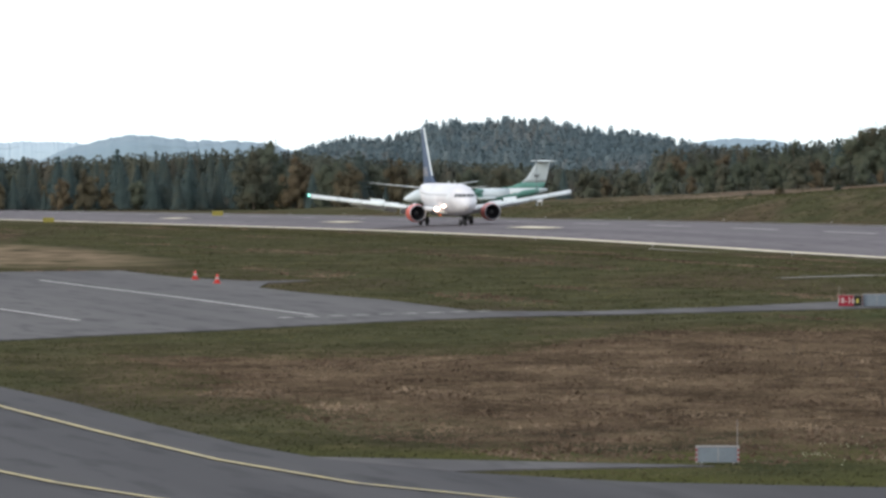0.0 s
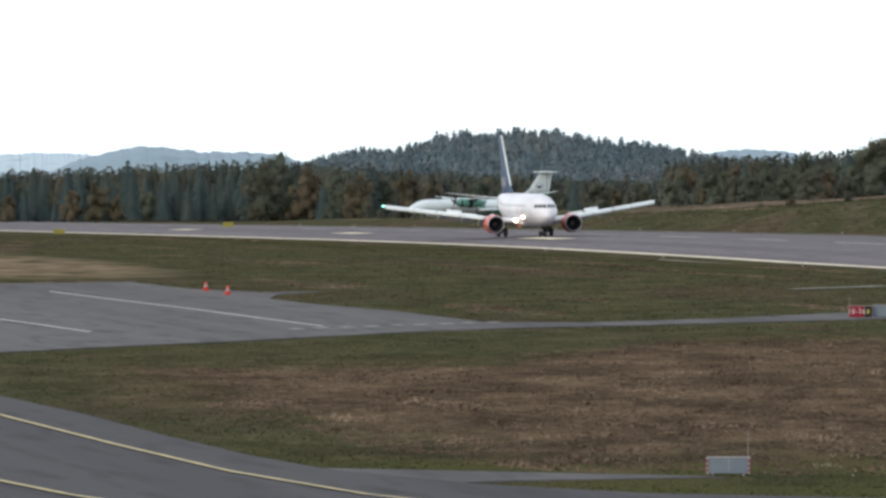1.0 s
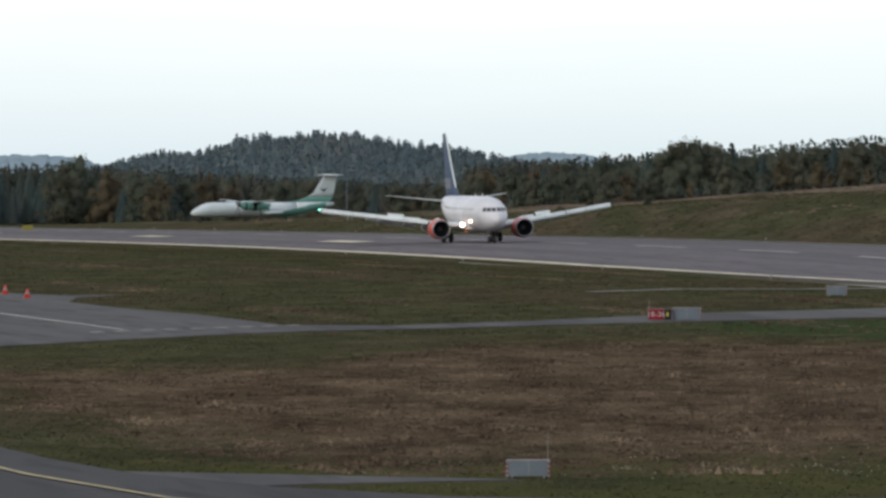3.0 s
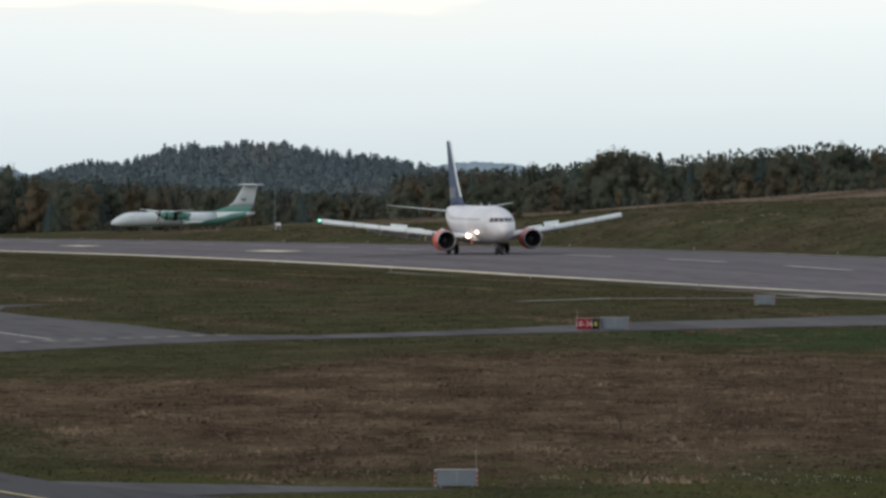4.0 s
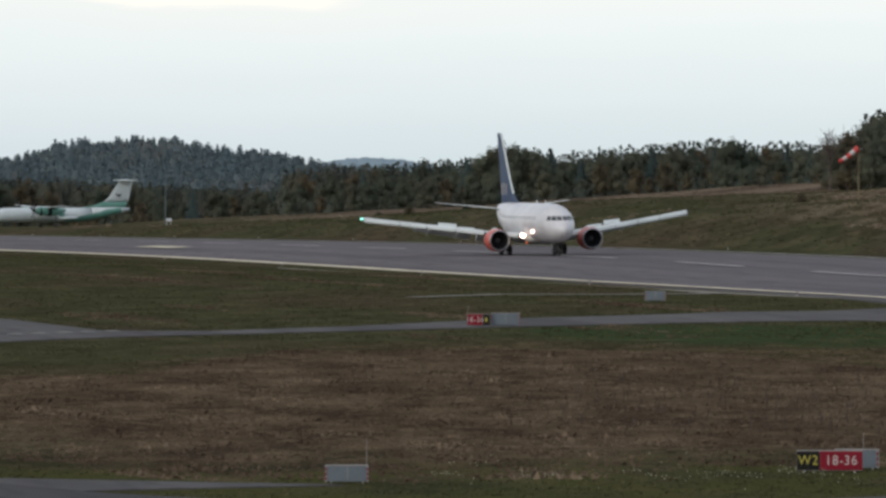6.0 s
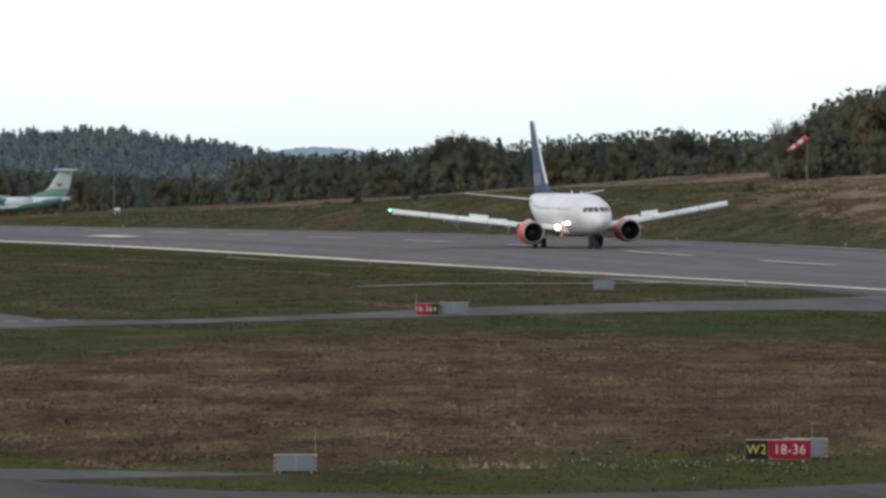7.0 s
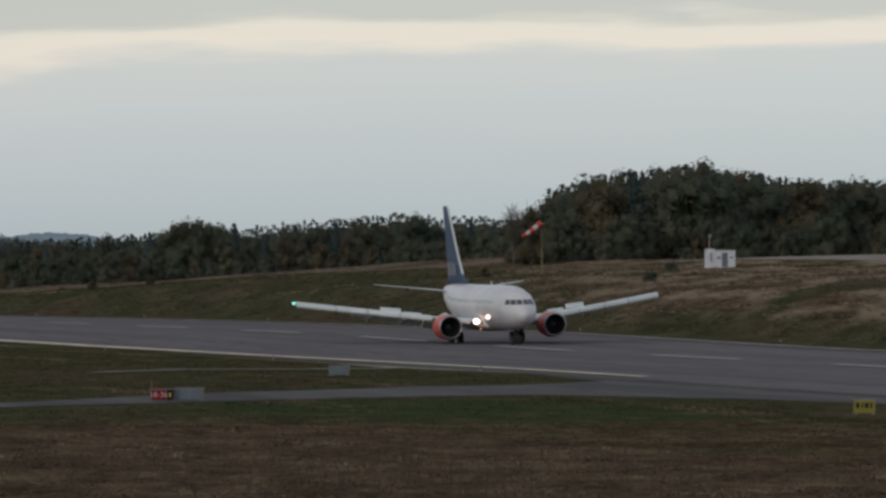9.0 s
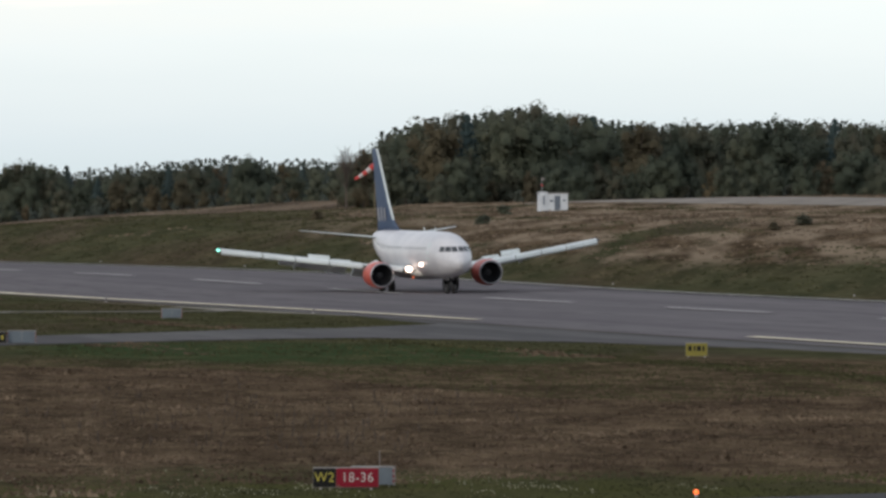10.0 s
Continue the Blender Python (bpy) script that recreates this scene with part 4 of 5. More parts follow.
def place(ob, x, y, turn, lift=0.0):
    ob.matrix_world = pose(x, y, height(x, y) + lift, 0, 0, turn)
    return ob


def panel_box(name, w, h, d, material, label, category, leg=0.07):
    T = new(name)
    tagged(T, label, category)
    bm = bmesh.new()
    box(bm, 0, 0, leg + h / 2, w, d, h, 0.012)
    body = part("cabinet", bm, material, T)
    for s in (-1, 1):
        bm = bmesh.new()
        box(bm, s * (w / 2 + 0.03), 0, leg + h / 2, 0.06, d + 0.03, h + 0.04, 0.01)
        part("end_frame", bm, M["frame"], T)
        for k in range(3):
            bm = bmesh.new()
            box(bm, s * (w / 2 + 0.03), -d / 2 - 0.02, leg + h * (0.2 + 0.3 * k), 0.05, 0.012, h * 0.14)
            part("red_band", bm, M["sign_red"], T)
        bm = bmesh.new()
        tube(bm, (s * w * 0.4, 0, -0.1), (s * w * 0.4, 0, leg + 0.02), 0.03, seg=8)
        part("leg", bm, M["metal"], T)
    bm = bmesh.new()
    box(bm, 0, 0, leg + h + 0.012, w + 0.1, d + 0.04, 0.024, 0.006)
    part("cap", bm, M["frame"], T)
    bm = bmesh.new()
    box(bm, 0.02, -d / 2 - 0.004, leg + h / 2, 0.018, 0.01, h * 0.96)
    part("seam", bm, M["frame"], T)
    return T


def whip(parent, x, h0, h1):
    bm = bmesh.new()
    tube(bm, (x, 0.05, h0), (x, 0.05, h1), 0.012, 0.008, seg=6)
    part("whip_rod", bm, M["frame"], parent, "thin pale marker rod")


def guidance_sign(name, panels, h, d, label, leg=0.06):
    """Panels: (width, back material, word, letter material)."""
    T = new(name)
    tagged(T, label, "airport sign")
    total = sum(p[0] for p in panels)
    x = -total / 2
    bm = bmesh.new()
    box(bm, 0, 0.02 + d / 2, leg + h / 2, total, d, h, 0.01)
    part("housing", bm, M["frame"], T)
    for w, back, word, ink in panels:
        bm = bmesh.new()
        box(bm, x + w / 2, 0.0, leg + h / 2, w - 0.02, 0.03, h - 0.05, 0.006)
        p = part("sign_panel", bm, M[back], T)
        if word:
            text_mesh(word, h * 0.48, M[ink], p, pose(x + w / 2, -0.02, leg + h / 2, 90, 0, 0) @ Matrix.Diagonal((0.92, 1, 1, 1)))
        x += w
    for s in (-1, 1):
        bm = bmesh.new()
        tube(bm, (s * total * 0.38, 0.06, -0.1), (s * total * 0.38, 0.06, leg + 0.02), 0.035, seg=8)
        part("leg", bm, M["metal"], T)
    return T


def cone():
    T = new("traffic_cone")
    tagged(T, "small red traffic cone standing on the apron", "traffic cone", "cones on the apron")
    bm = bmesh.new()
    box(bm, 0, 0, 0.03, 0.5, 0.5, 0.06, 0.02)
    part("base", bm, M["cone"], T)
    bm = bmesh.new()
    loft(bm, [[(r * math.cos(2 * math.pi * i / 14), r * math.sin(2 * math.pi * i / 14), z) for i in range(14)] for z, r in ((0.05, 0.2), (0.3, 0.13), (0.55, 0.07), (0.6, 0.03))])
    smooth(part("body", bm, M["cone"], T))
    bm = bmesh.new()
    loft(bm, [[(r * math.cos(2 * math.pi * i / 14), r * math.sin(2 * math.pi * i / 14), z) for i in range(14)] for z, r in ((0.28, 0.142), (0.40, 0.112))], cap=False)
    part("pale_band", bm, M["frame"], T)
    return T


def build_small_things():
    c = place(cone(), 66.8, 452.0, 0)
    copy_thing(c, pose(66.3, 438.8, height(66.3, 438.8) + 0.05))
    c.location.z += 0.05
    b = panel_box("equipment_box", 1.12, 0.44, 0.35, M["grey"], "low grey metal box with red-banded ends on the grass", "equipment box")
    whip(b, 0.56, 0.3, 1.3)
    place(b, 42.6, 187.2, face_eye(42.6, 187.2))
    s = guidance_sign("guidance_sign", [(0.68, "sign_black", "W2", "letter_yellow"), (1.26, "sign_red", "18-36", "letter_white")], 0.60, 0.16, "black and red taxiway sign reading W2 18-36")
    place(s, 57.9, 190.6, face_eye(57.9, 190.6))
    b = panel_box("equipment_box", 1.2, 0.52, 0.3, M["grey"], "grey metal box behind the taxiway sign", "equipment box")
    whip(b, 0.2, 0.4, 1.1)
    place(b, 59.25, 192.3, face_eye(59.25, 192.3) - 4)
    s = guidance_sign("guidance_sign", [(0.86, "sign_red", "18-36", "letter_white"), (0.42, "sign_black", "", "letter_yellow")], 0.64, 0.16, "small red and black runway sign beside the link taxiway")
    whip(s, -0.6, 0.3, 1.2)
    bm = bmesh.new()
    box(bm, 0.43, -0.025, 0.38, 0.11, 0.012, 0.24)
    part("pale_bar", bm, M["letter_yellow"], s)
    place(s, 91.6, 369.2, face_eye(91.6, 369.2))
    b = panel_box("equipment_box", 1.5, 0.66, 0.4, M["grey"], "grey metal sign back beside the link taxiway", "equipment box")
    place(b, 93.2, 369.4, face_eye(93.2, 369.4))
    b = panel_box("equipment_box", 1.3, 0.62, 0.5, M["grey"], "grey metal box near the runway edge", "equipment box")
    place(b, 122.4, 443.6, face_eye(122.4, 443.6))
    s = guidance_sign("guidance_sign", [(1.15, "sign_yellow", "", "sign_black")], 0.72, 0.16, "yellow runway exit sign on the grass")
    for x, w in ((-0.35, 0.16), (-0.1, 0.08), (0.12, 0.2), (0.36, 0.1)):
        bm = bmesh.new()
        box(bm, x, -0.025, 0.48, w, 0.012, 0.26)
        part("dark_bar", bm, M["sign_black"], s)
    place(s, 121.4, 336.1, face_eye(121.4, 336.1))
    for b, d in ((8.595, 1180), (7.17, 1150)):
        x, y = polar(b, d)
        q = guidance_sign("guidance_sign", [(1.9, "sign_yellow", "", "sign_black")], 0.9, 0.2, "plain yellow sign at the far runway end")
        place(q, x, y, face_eye(x, y))
    # slim mast beyond the runway
    T = new("mast")
    tagged(T, "slim grey instrument mast with a small cabinet", "mast")
    bm = bmesh.new()
    tube(bm, (0, 0, -0.3), (0, 0, 10.8), 0.09, 0.06)
    part("pole", bm, M["grey"], T)
    bm = bmesh.new()
    box(bm, 0.6, 0, 1.15, 0.9, 0.6, 0.5, 0.03)
    for px in (0.25, 0.95):
        tube(bm, (px, 0, -0.2), (px, 0, 0.95), 0.04, seg=6)
    part("cabinet", bm, M["hut"], T)
    bm = bmesh.new()
    box(bm, 0, 0, 10.9, 0.3, 0.25, 0.3, 0.05)
    part("lamp_head", bm, M["grey"], T)
    x, y = polar(11.29, 1230)
    place(T, x, y, 0)
    # low lights along both runway edges
    light = None
    for x, y0, count in ((200.4, 1237.0, 13), (144.2, 1143.0, 12)):
        for k in range(count):
            y = y0 - 60 * k
            if light is None:
                light = new("runway_edge_light")
                bm = bmesh.new()
                tube(bm, (0, 0, -0.1), (0, 0, 0.22), 0.05, 0.04, 8)
                tube(bm, (0, 0, -0.02), (0, 0, 0.05), 0.16, 0.14, 10)
                part("stem", bm, M["frame"], light)
                bm = bmesh.new()
                loft(bm, [[(r * math.cos(2 * math.pi * i / 10), r * math.sin(2 * math.pi * i / 10), z) for i in range(10)] for z, r in ((0.2, 0.08), (0.26, 0.10), (0.36, 0.08), (0.4, 0.03))])
                smooth(part("lens", bm, M["frame"], light, "pale unlit glass lens"))
                t = place(light, x, y, 0, 0.04)
            else:
                t = copy_thing(light, pose(x, y, height(x, y) + 0.04))
            tagged(t, "low white light at the runway edge", "runway light", "lights along the runway edges")
    # low orange edge lamp by the near taxiway
    T = new("taxiway_lamp")
    tagged(T, "low orange lamp at the taxiway edge", "lamp")
    bm = bmesh.new()
    tube(bm, (0, 0, -0.05), (0, 0, 0.10), 0.05, 0.04)
    part("stem", bm, M["metal"], T)
    bm = bmesh.new()
    bmesh.ops.create_uvsphere(bm, u_segments=12, v_segments=8, radius=0.08, matrix=Matrix.Translation((0, 0, 0.14)))
    smooth(part("lens", bm, M["orange"], T, "glowing orange lens"))
    place(T, 66.2, 183.3, 0)


def build_hut():
    T = new("equipment_hut")
    tagged(T, "small white equipment hut with a dark door on the bank", "hut")
    bm = bmesh.new()
    box(bm, 0, 0, 1.05, 3.6, 2.6, 2.3, 0.02)
    part("wall", bm, M["hut"], T)
    bm = bmesh.new()
    box(bm, 0, 0, 2.24, 3.8, 2.8, 0.12, 0.02)
    part("roof", bm, M["frame"], T)
    bm = bmesh.new()
    box(bm, -1.35, -0.1, 1.15, 1.05, 2.7, 2.5, 0.02)
    part("annex", bm, M["hut"], T)
    bm = bmesh.new()
    box(bm, 0.45, -1.32, 1.0, 0.75, 0.06, 1.8, 0.01)
    d = part("door", bm, M["door"], T, "dark blue-grey door")
    bm = bmesh.new()
    box(bm, 0.7, -1.37, 1.0, 0.05, 0.06, 0.16)
    part("door_handle", bm, M["metal"], d)
    for x, z, w, h in ((-1.3, 1.3, 0.2, 1.1), (-0.3, 1.25, 0.45, 0.25), (1.3, 1.3, 0.4, 0.2)):
        bm = bmesh.new()
        box(bm, x, -1.34 if x > -1 else -1.46, z, w, 0.06, h, 0.01)
        part("vent", bm, M["door"], T)
    bm = bmesh.new()
    tube(bm, (-1.4, 0, 2.3), (-1.4, 0, 4.0), 0.04)
    mast = part("mast", bm, M["metal"], T)
    bm = bmesh.new()
    box(bm, -1.3, 0, 4.05, 0.4, 0.3, 0.35, 0.05)
    part("beacon", bm, M["frame"], mast)
    bm = bmesh.new()
    box(bm, -1.4, 0, 3.2, 0.22, 0.22, 0.22, 0.03)
    part("red_lamp_housing", bm, M["cone"], mast)
    x, y = polar(18.645, 780)
    place(T, x, y, face_eye(x, y) + 6)
    T.scale = (0.9, 0.9, 0.9)


def build_windsock():
    T = new("windsock")
    tagged(T, "red and white striped windsock on a yellow pole", "windsock")
    bm = bmesh.new()
    tube(bm, (0, 0, -0.2), (0, 0, 6.0), 0.09, 0.06)
    p = part("pole", bm, mottled("pole_ochre_paint", (0.16, 0.13, 0.07), (0.13, 0.10, 0.05), 1.0, 0.6), T)
    bm = bmesh.new()
    loft(bm, [[(0.42 * math.cos(2 * math.pi * i / 16), 0.42 * math.sin(2 * math.pi * i / 16), z) for i in range(16)] for z in (5.86, 5.92)], cap=False)
    part("hoop", bm, M["metal"], T)
    a = Vector((-0.1, 0, 5.95))
    d = Vector((-2.15, -0.5, -1.55))
    side = d.normalized().to_track_quat("Z", "Y").to_matrix()
    for k in range(5):
        bm = bmesh.new()
        rings = []
        for u in (k / 5, (k + 0.5) / 5, (k + 1) / 5):
            r = 0.42 - 0.20 * u
            c = a + d * u + Vector((0, 0, -0.12 * math.sin(u * math.pi)))
            rings.append([tuple(c + side @ Vector((r * math.cos(2 * math.pi * i / 14), r * 0.85 * math.sin(2 * math.pi * i / 14), 0))) for i in range(14)])
        loft(bm, rings, cap=False)
        smooth(part("stripe", bm, M["cone" if k % 2 == 0 else "letter_white"], T, "red cloth stripe" if k % 2 == 0 else "white cloth stripe"))
    x, y = polar(17.14, 780)
    place(T, x, y, face_eye(x, y))
    T.location.z = 11.1 - 6.0


build_small_things()
build_hut()
build_windsock()


# ---------------------------------------------------------------- trees
def leaf_clumps(centres, sizes, out, rng):
    """Small ragged three-cornered leaf clumps that face outward from the crown."""
    c, k = np.asarray(centres), np.asarray(sizes)[:, None] * 0.6
    ways = np.asarray(out, dtype=float) + np.array([0, 0, 0.45])
    ways /= np.linalg.norm(ways, axis=1, keepdims=True)
    face = ways + rng.normal(size=c.shape) * 0.4
    face /= np.linalg.norm(face, axis=1, keepdims=True)
    n1 = np.cross(face, rng.normal(size=c.shape))
    n1 /= np.linalg.norm(n1, axis=1, keepdims=True)
    n2 = np.cross(face, n1)
    v = np.stack([c + (n1 * a + n2 * b) * k for a, b in ((-1, -0.7), (1, -0.5), (0.15, 1.1))], axis=1).reshape(-1, 3)
    return v.tolist(), np.arange(len(v)).reshape(-1, 3).tolist(), np.repeat(ways, 3, axis=0).tolist()


def add_mass(leaves, verts, faces, ways):
    """Join the dense inner mass of a crown to its outer leaves."""
    v, f, w = leaves
    k = len(v)
    v.extend(verts)
    f.extend([tuple(i + k for i in q) for q in faces])
    w.extend(ways)
    return leaves


def foliage(name, leaves, material, parent=None):
    """A crown whose clumps are shaded as one rounded mass."""
    v, f, ways = leaves
    ob = raw(name, v, f, material, parent)
    ob.data.shade_smooth()
    ob.data.normals_split_custom_set_from_vertices(ways)
    return ob


def broad_tree(seed, h, w, leaf, n=5600):
    """Trunk, limbs and a full crown of leaf clumps with a ragged, pointed top."""
    rng = np.random.default_rng(seed)
    T = new("tree")
    bm = bmesh.new()
    tube(bm, (0, 0, -0.4), (0, 0, h * 0.45), 0.025 * h, 0.016 * h, 8)
    tube(bm, (0, 0, h * 0.45), (rng.normal() * 0.3, rng.normal() * 0.3, h * 0.85), 0.016 * h, 0.005 * h, 6)
    blobs = [(rng.normal() * 0.05 * w, rng.normal() * 0.05 * w, h * (0.28 + 0.125 * k), w * (0.30 - 0.033 * k)) for k in range(6)]
    for k in range(26):
        a = rng.uniform(0, 2 * math.pi)
        z = h * rng.uniform(0.08, 0.84)
        r = w * 0.46 * (1 - max(0, z / h - 0.3) ** 1.3) * math.sqrt(rng.uniform(0.15, 0.9))
        blobs.append((r * math.cos(a), r * math.sin(a), z, w * rng.uniform(0.09, 0.16)))
        if k % 2:
            tube(bm, (0, 0, z * 0.62), blobs[-1][:3], 0.008 * h, 0.003 * h, 5)
    part("trunk", bm, M["bark"], T)
    blobs = np.array(blobs)
    pick = blobs[rng.choice(len(blobs), n, p=blobs[:, 3] ** 2 / (blobs[:, 3] ** 2).sum())]
    d = rng.normal(size=(n, 3))
    d /= np.linalg.norm(d, axis=1, keepdims=True)
    d[:, 2] *= 1.25
    p = pick[:, :3] + d * pick[:, 3:] * rng.uniform(0.35, 1.0, (n, 1)) ** 0.6
    top = p[:, 2].max()
    p[:, 2] = np.clip(p[:, 2], 0.2, None) * (h / top)
    leaves = leaf_clumps(p, rng.uniform(0.13, 0.34, n), d * 0.22 + 1.4 * (p - np.array([0, 0, h * 0.4])) / w, rng)
    ball = bmesh.new()
    bmesh.ops.create_icosphere(ball, subdivisions=1, radius=1.0)
    bv = np.array([q.co[:] for q in ball.verts])
    bf = [tuple(q.index for q in t.verts) for t in ball.faces]
    ball.free()
    lift = h / top
    for x, y, z, r in blobs:
        lump = bv * rng.uniform(0.35, 0.74, (len(bv), 1)) * r * np.array([1, 1, 1.2]) + np.array([x, y, z])
        lump[:, 2] = np.clip(lump[:, 2], 0.2, None) * lift
        way = bv * 0.12 + 1.4 * (lump - np.array([0, 0, h * 0.4])) / w + np.array([0, 0, 0.45])
        add_mass(leaves, lump.tolist(), bf, (way / np.linalg.norm(way, axis=1, keepdims=True)).tolist())
    foliage("crown", leaves, M[leaf], T)
    return T


def spruce_tree(seed, h, w, n=3000):
    rng = np.random.default_rng(seed)
    T = new("tree")
    bm = bmesh.new()
    tube(bm, (0, 0, -0.4), (0, 0, h * 0.97), 0.018 * h, 0.003 * h, 7)
    part("trunk", bm, M["bark"], T)
    cs, ss, out = [], [], []
    tiers = int(h * 1.3)
    for _ in range(n):
        k = rng.integers(tiers)
        u = (k + rng.uniform(0, 0.6)) / tiers
        u = u ** 1.15
        z = h * (0.10 + 0.9 * u)
        rad = w * 0.5 * (1 - u) ** 0.85 + 0.08
        a = rng.uniform(0, 2 * math.pi)
        rr = rad * rng.uniform(0.35, 1.08)
        cs.append(np.array([rr * math.cos(a), rr * math.sin(a), z - 0.22 * rr]))
        ss.append(rng.uniform(0.18, 0.45) * (1.1 - 0.5 * u))
        out.append((math.cos(a), math.sin(a), 0.3))
    leaves = leaf_clumps(cs, ss, out, rng)
    ring = [(math.cos(2 * math.pi * i / 9), math.sin(2 * math.pi * i / 9)) for i in range(9)]
    mass = [(c * w * r, q * w * r, h * u) for u, r in ((0.08, 0.36), (0.45, 0.20), (0.93, 0.01)) for c, q in ring]
    add_mass(leaves, mass, [(9 * k + i, 9 * k + (i + 1) % 9, 9 * k + 9 + (i + 1) % 9, 9 * k + 9 + i) for k in range(2) for i in range(9)],
             [(c * 0.92, q * 0.92, 0.39) for _ in range(3) for c, q in ring])
    foliage("crown", leaves, M["spruce"], T)
    return T


def bare_tree(seed, h):
    rng = np.random.default_rng(seed)
    T = new("tree")
    bm = bmesh.new()
    tube(bm, (0, 0, -0.4), (0, 0, h * 0.5), 0.02 * h, 0.012 * h, 7)
    for k in range(26):
        z = h * rng.uniform(0.3, 0.6)
        a = rng.uniform(0, 2 * math.pi)
        tip = Vector((0.28 * h * math.cos(a) * rng.uniform(0.4, 1), 0.28 * h * math.sin(a) * rng.uniform(0.4, 1), h * rng.uniform(0.7, 1.0)))
        tube(bm, (0, 0, z), tip, 0.007 * h, 0.003 * h, 5)
        for _ in range(3):
            q = Vector((0, 0, z)).lerp(tip, rng.uniform(0.4, 0.9))
            tube(bm, q, q + Vector((rng.normal(), rng.normal(), abs(rng.normal()) + 0.5)) * 0.07 * h, 0.004 * h, 0.002 * h, 4)
    part("trunk", bm, M["bark"], T)
    return T


def build_trees():
    rng = np.random.default_rng(5)
    kinds = {
        "b": [broad_tree(11 + k, 10, 8.0 + 0.9 * (k % 3), "broadleaf") for k in range(6)],
        "a": [broad_tree(31 + k, 10, 7.6, "autumn") for k in range(2)],
        "s": [spruce_tree(51 + k, 10, 4.6 + 0.5 * k) for k in range(3)],
    }
    words = {"b": "dark green broadleaf tree at the wood's edge", "a": "tree with autumn brown leaves at the wood's edge", "s": "dark conical spruce at the wood's edge"}
    used = {}

    def plant(kind, bearing, d, top, sink=0.0):
        """A tree at that bearing and distance whose top stands at that height."""
        x, y = polar(bearing, d)
        z = height(x, y) - sink
        src = kinds[kind][rng.integers(len(kinds[kind]))]
        h = max(top - z, 3.0)
        k = h / 10
        m = pose(x, y, z, 0, 0, rng.uniform(0, 360))
        if src.name not in used:
            used[src.name] = True
            t = src
            t.matrix_world = m
        else:
            t = copy_thing(src, m)
        t.scale = (k * rng.uniform(0.85, 1.15), k * rng.uniform(0.85, 1.15), k)
        tagged(t, words[kind], "tree", "trees along the airfield")

    def skyline(b, pts):
        return float(np.interp(b, [p[0] for p in pts], [p[1] for p in pts]))

    def row(b0, b1, step, d0, d1, pts, mix, jit=0.12):
        b = b0
        while b < b1:
            d = rng.uniform(d0, d1)
            top = 9 + d * math.tan(radians(skyline(b, pts) + rng.normal() * jit * 0.25 - abs(rng.normal()) * jit * 0.5))
            plant(rng.choice(list(mix)), b, d, top)
            b += step * rng.uniform(0.7, 1.3)

    # tall wood behind the hut
    right = [(16.95, 0.2), (17.1, 0.33), (17.25, 0.45), (17.45, 0.56), (17.67, 0.63), (18.1, 0.64), (18.41, 0.69), (18.9, 0.65), (19.3, 0.56), (19.6, 0.5), (19.9, 0.56), (20.45, 0.57), (20.85, 0.58), (21.5, 0.52), (24, 0.5)]
    row(17.0, 22.3, 0.12, 930, 960, right, "bbbbbbbbas", 0.12)
    row(17.3, 22.3, 0.26, 965, 1000, right, "bbbbbs", 0.05)
    row(17.25, 22.3, 0.14, 905, 925, [(17, 0.18), (18, 0.30), (19, 0.22), (20, 0.30), (24, 0.25)], "bbbbbba", 0.25)
    # middle wood
    mid = [(12.3, -0.06), (13.0, 0.0), (13.7, 0.03), (14.0, 0.12), (14.15, 0.19), (14.4, 0.16), (14.6, 0.09), (15.0, 0.15), (15.5, 0.17), (15.9, 0.22), (16.3, 0.19), (16.7, 0.17), (17.5, 0.16)]
    row(12.4, 17.6, 0.10, 1390, 1450, mid, "bbbbbbas", 0.08)
    row(12.2, 17.6, 0.15, 1340, 1380, [(12, -0.22), (14, -0.06), (15, 0.0), (16, 0.05), (17.6, 0.0)], "bbbbba", 0.15)
    for b, top in ((14.06, 0.15), (14.14, 0.21), (14.23, 0.2), (14.33, 0.16)):
        plant("b", b, 1400, 9 + 1400 * math.tan(radians(top)))
    plant("s", 14.54, 1420, 9 + 1420 * math.tan(radians(0.165)))
    # spruce wood at the far end
    left = [(6.0, -0.1), (7.15, -0.11), (7.8, -0.08), (8.3, -0.04), (8.7, -0.05), (9.0, 0.0), (9.5, -0.06), (10.6, -0.1), (11.4, -0.14)]
    row(6.2, 9.3, 0.085, 1680, 1740, left, "ssssssba", 0.3)
    row(6.2, 9.3, 0.13, 1650, 1670, [(5, -0.16), (9, -0.12), (12, -0.2)], "sssb", 0.15)
    row(8.9, 12.4, 0.105, 1600, 1680, [(8.9, 0.0), (9.5, -0.04), (10, -0.08), (11, -0.16), (12.4, -0.22)], "bbbbas", 0.2)
    row(9.3, 12.6, 0.17, 1480, 1560, [(9, -0.3), (11, -0.33), (12.6, -0.3)], "bba", 0.15)
    for b, top in ((7.48, -0.18), (7.28, -0.26), (7.66, -0.3), (6.75, -0.3)):
        plant("a", b, 1560, 9 + 1560 * math.tan(radians(top)))
    for k in range(11):
        b = rng.uniform(12.6, 21.4)
        x = rng.uniform(222, 262)
        d = x / math.sin(radians(b))
        px, py = polar(b, d)
        t = copy_thing(kinds["b" if k % 3 else "a"][k % 2], pose(px, py, height(px, py) - 0.1, 0, 0, 40 * k))
        q = rng.uniform(0.07, 0.13)
        t.scale = (q * 2, q * 2, q)
        tagged(t, "low shrub on the grassy bank", "shrub", "shrubs on the bank")
    # two thin trees beside the windsock
    x, y = polar(16.90, 915)
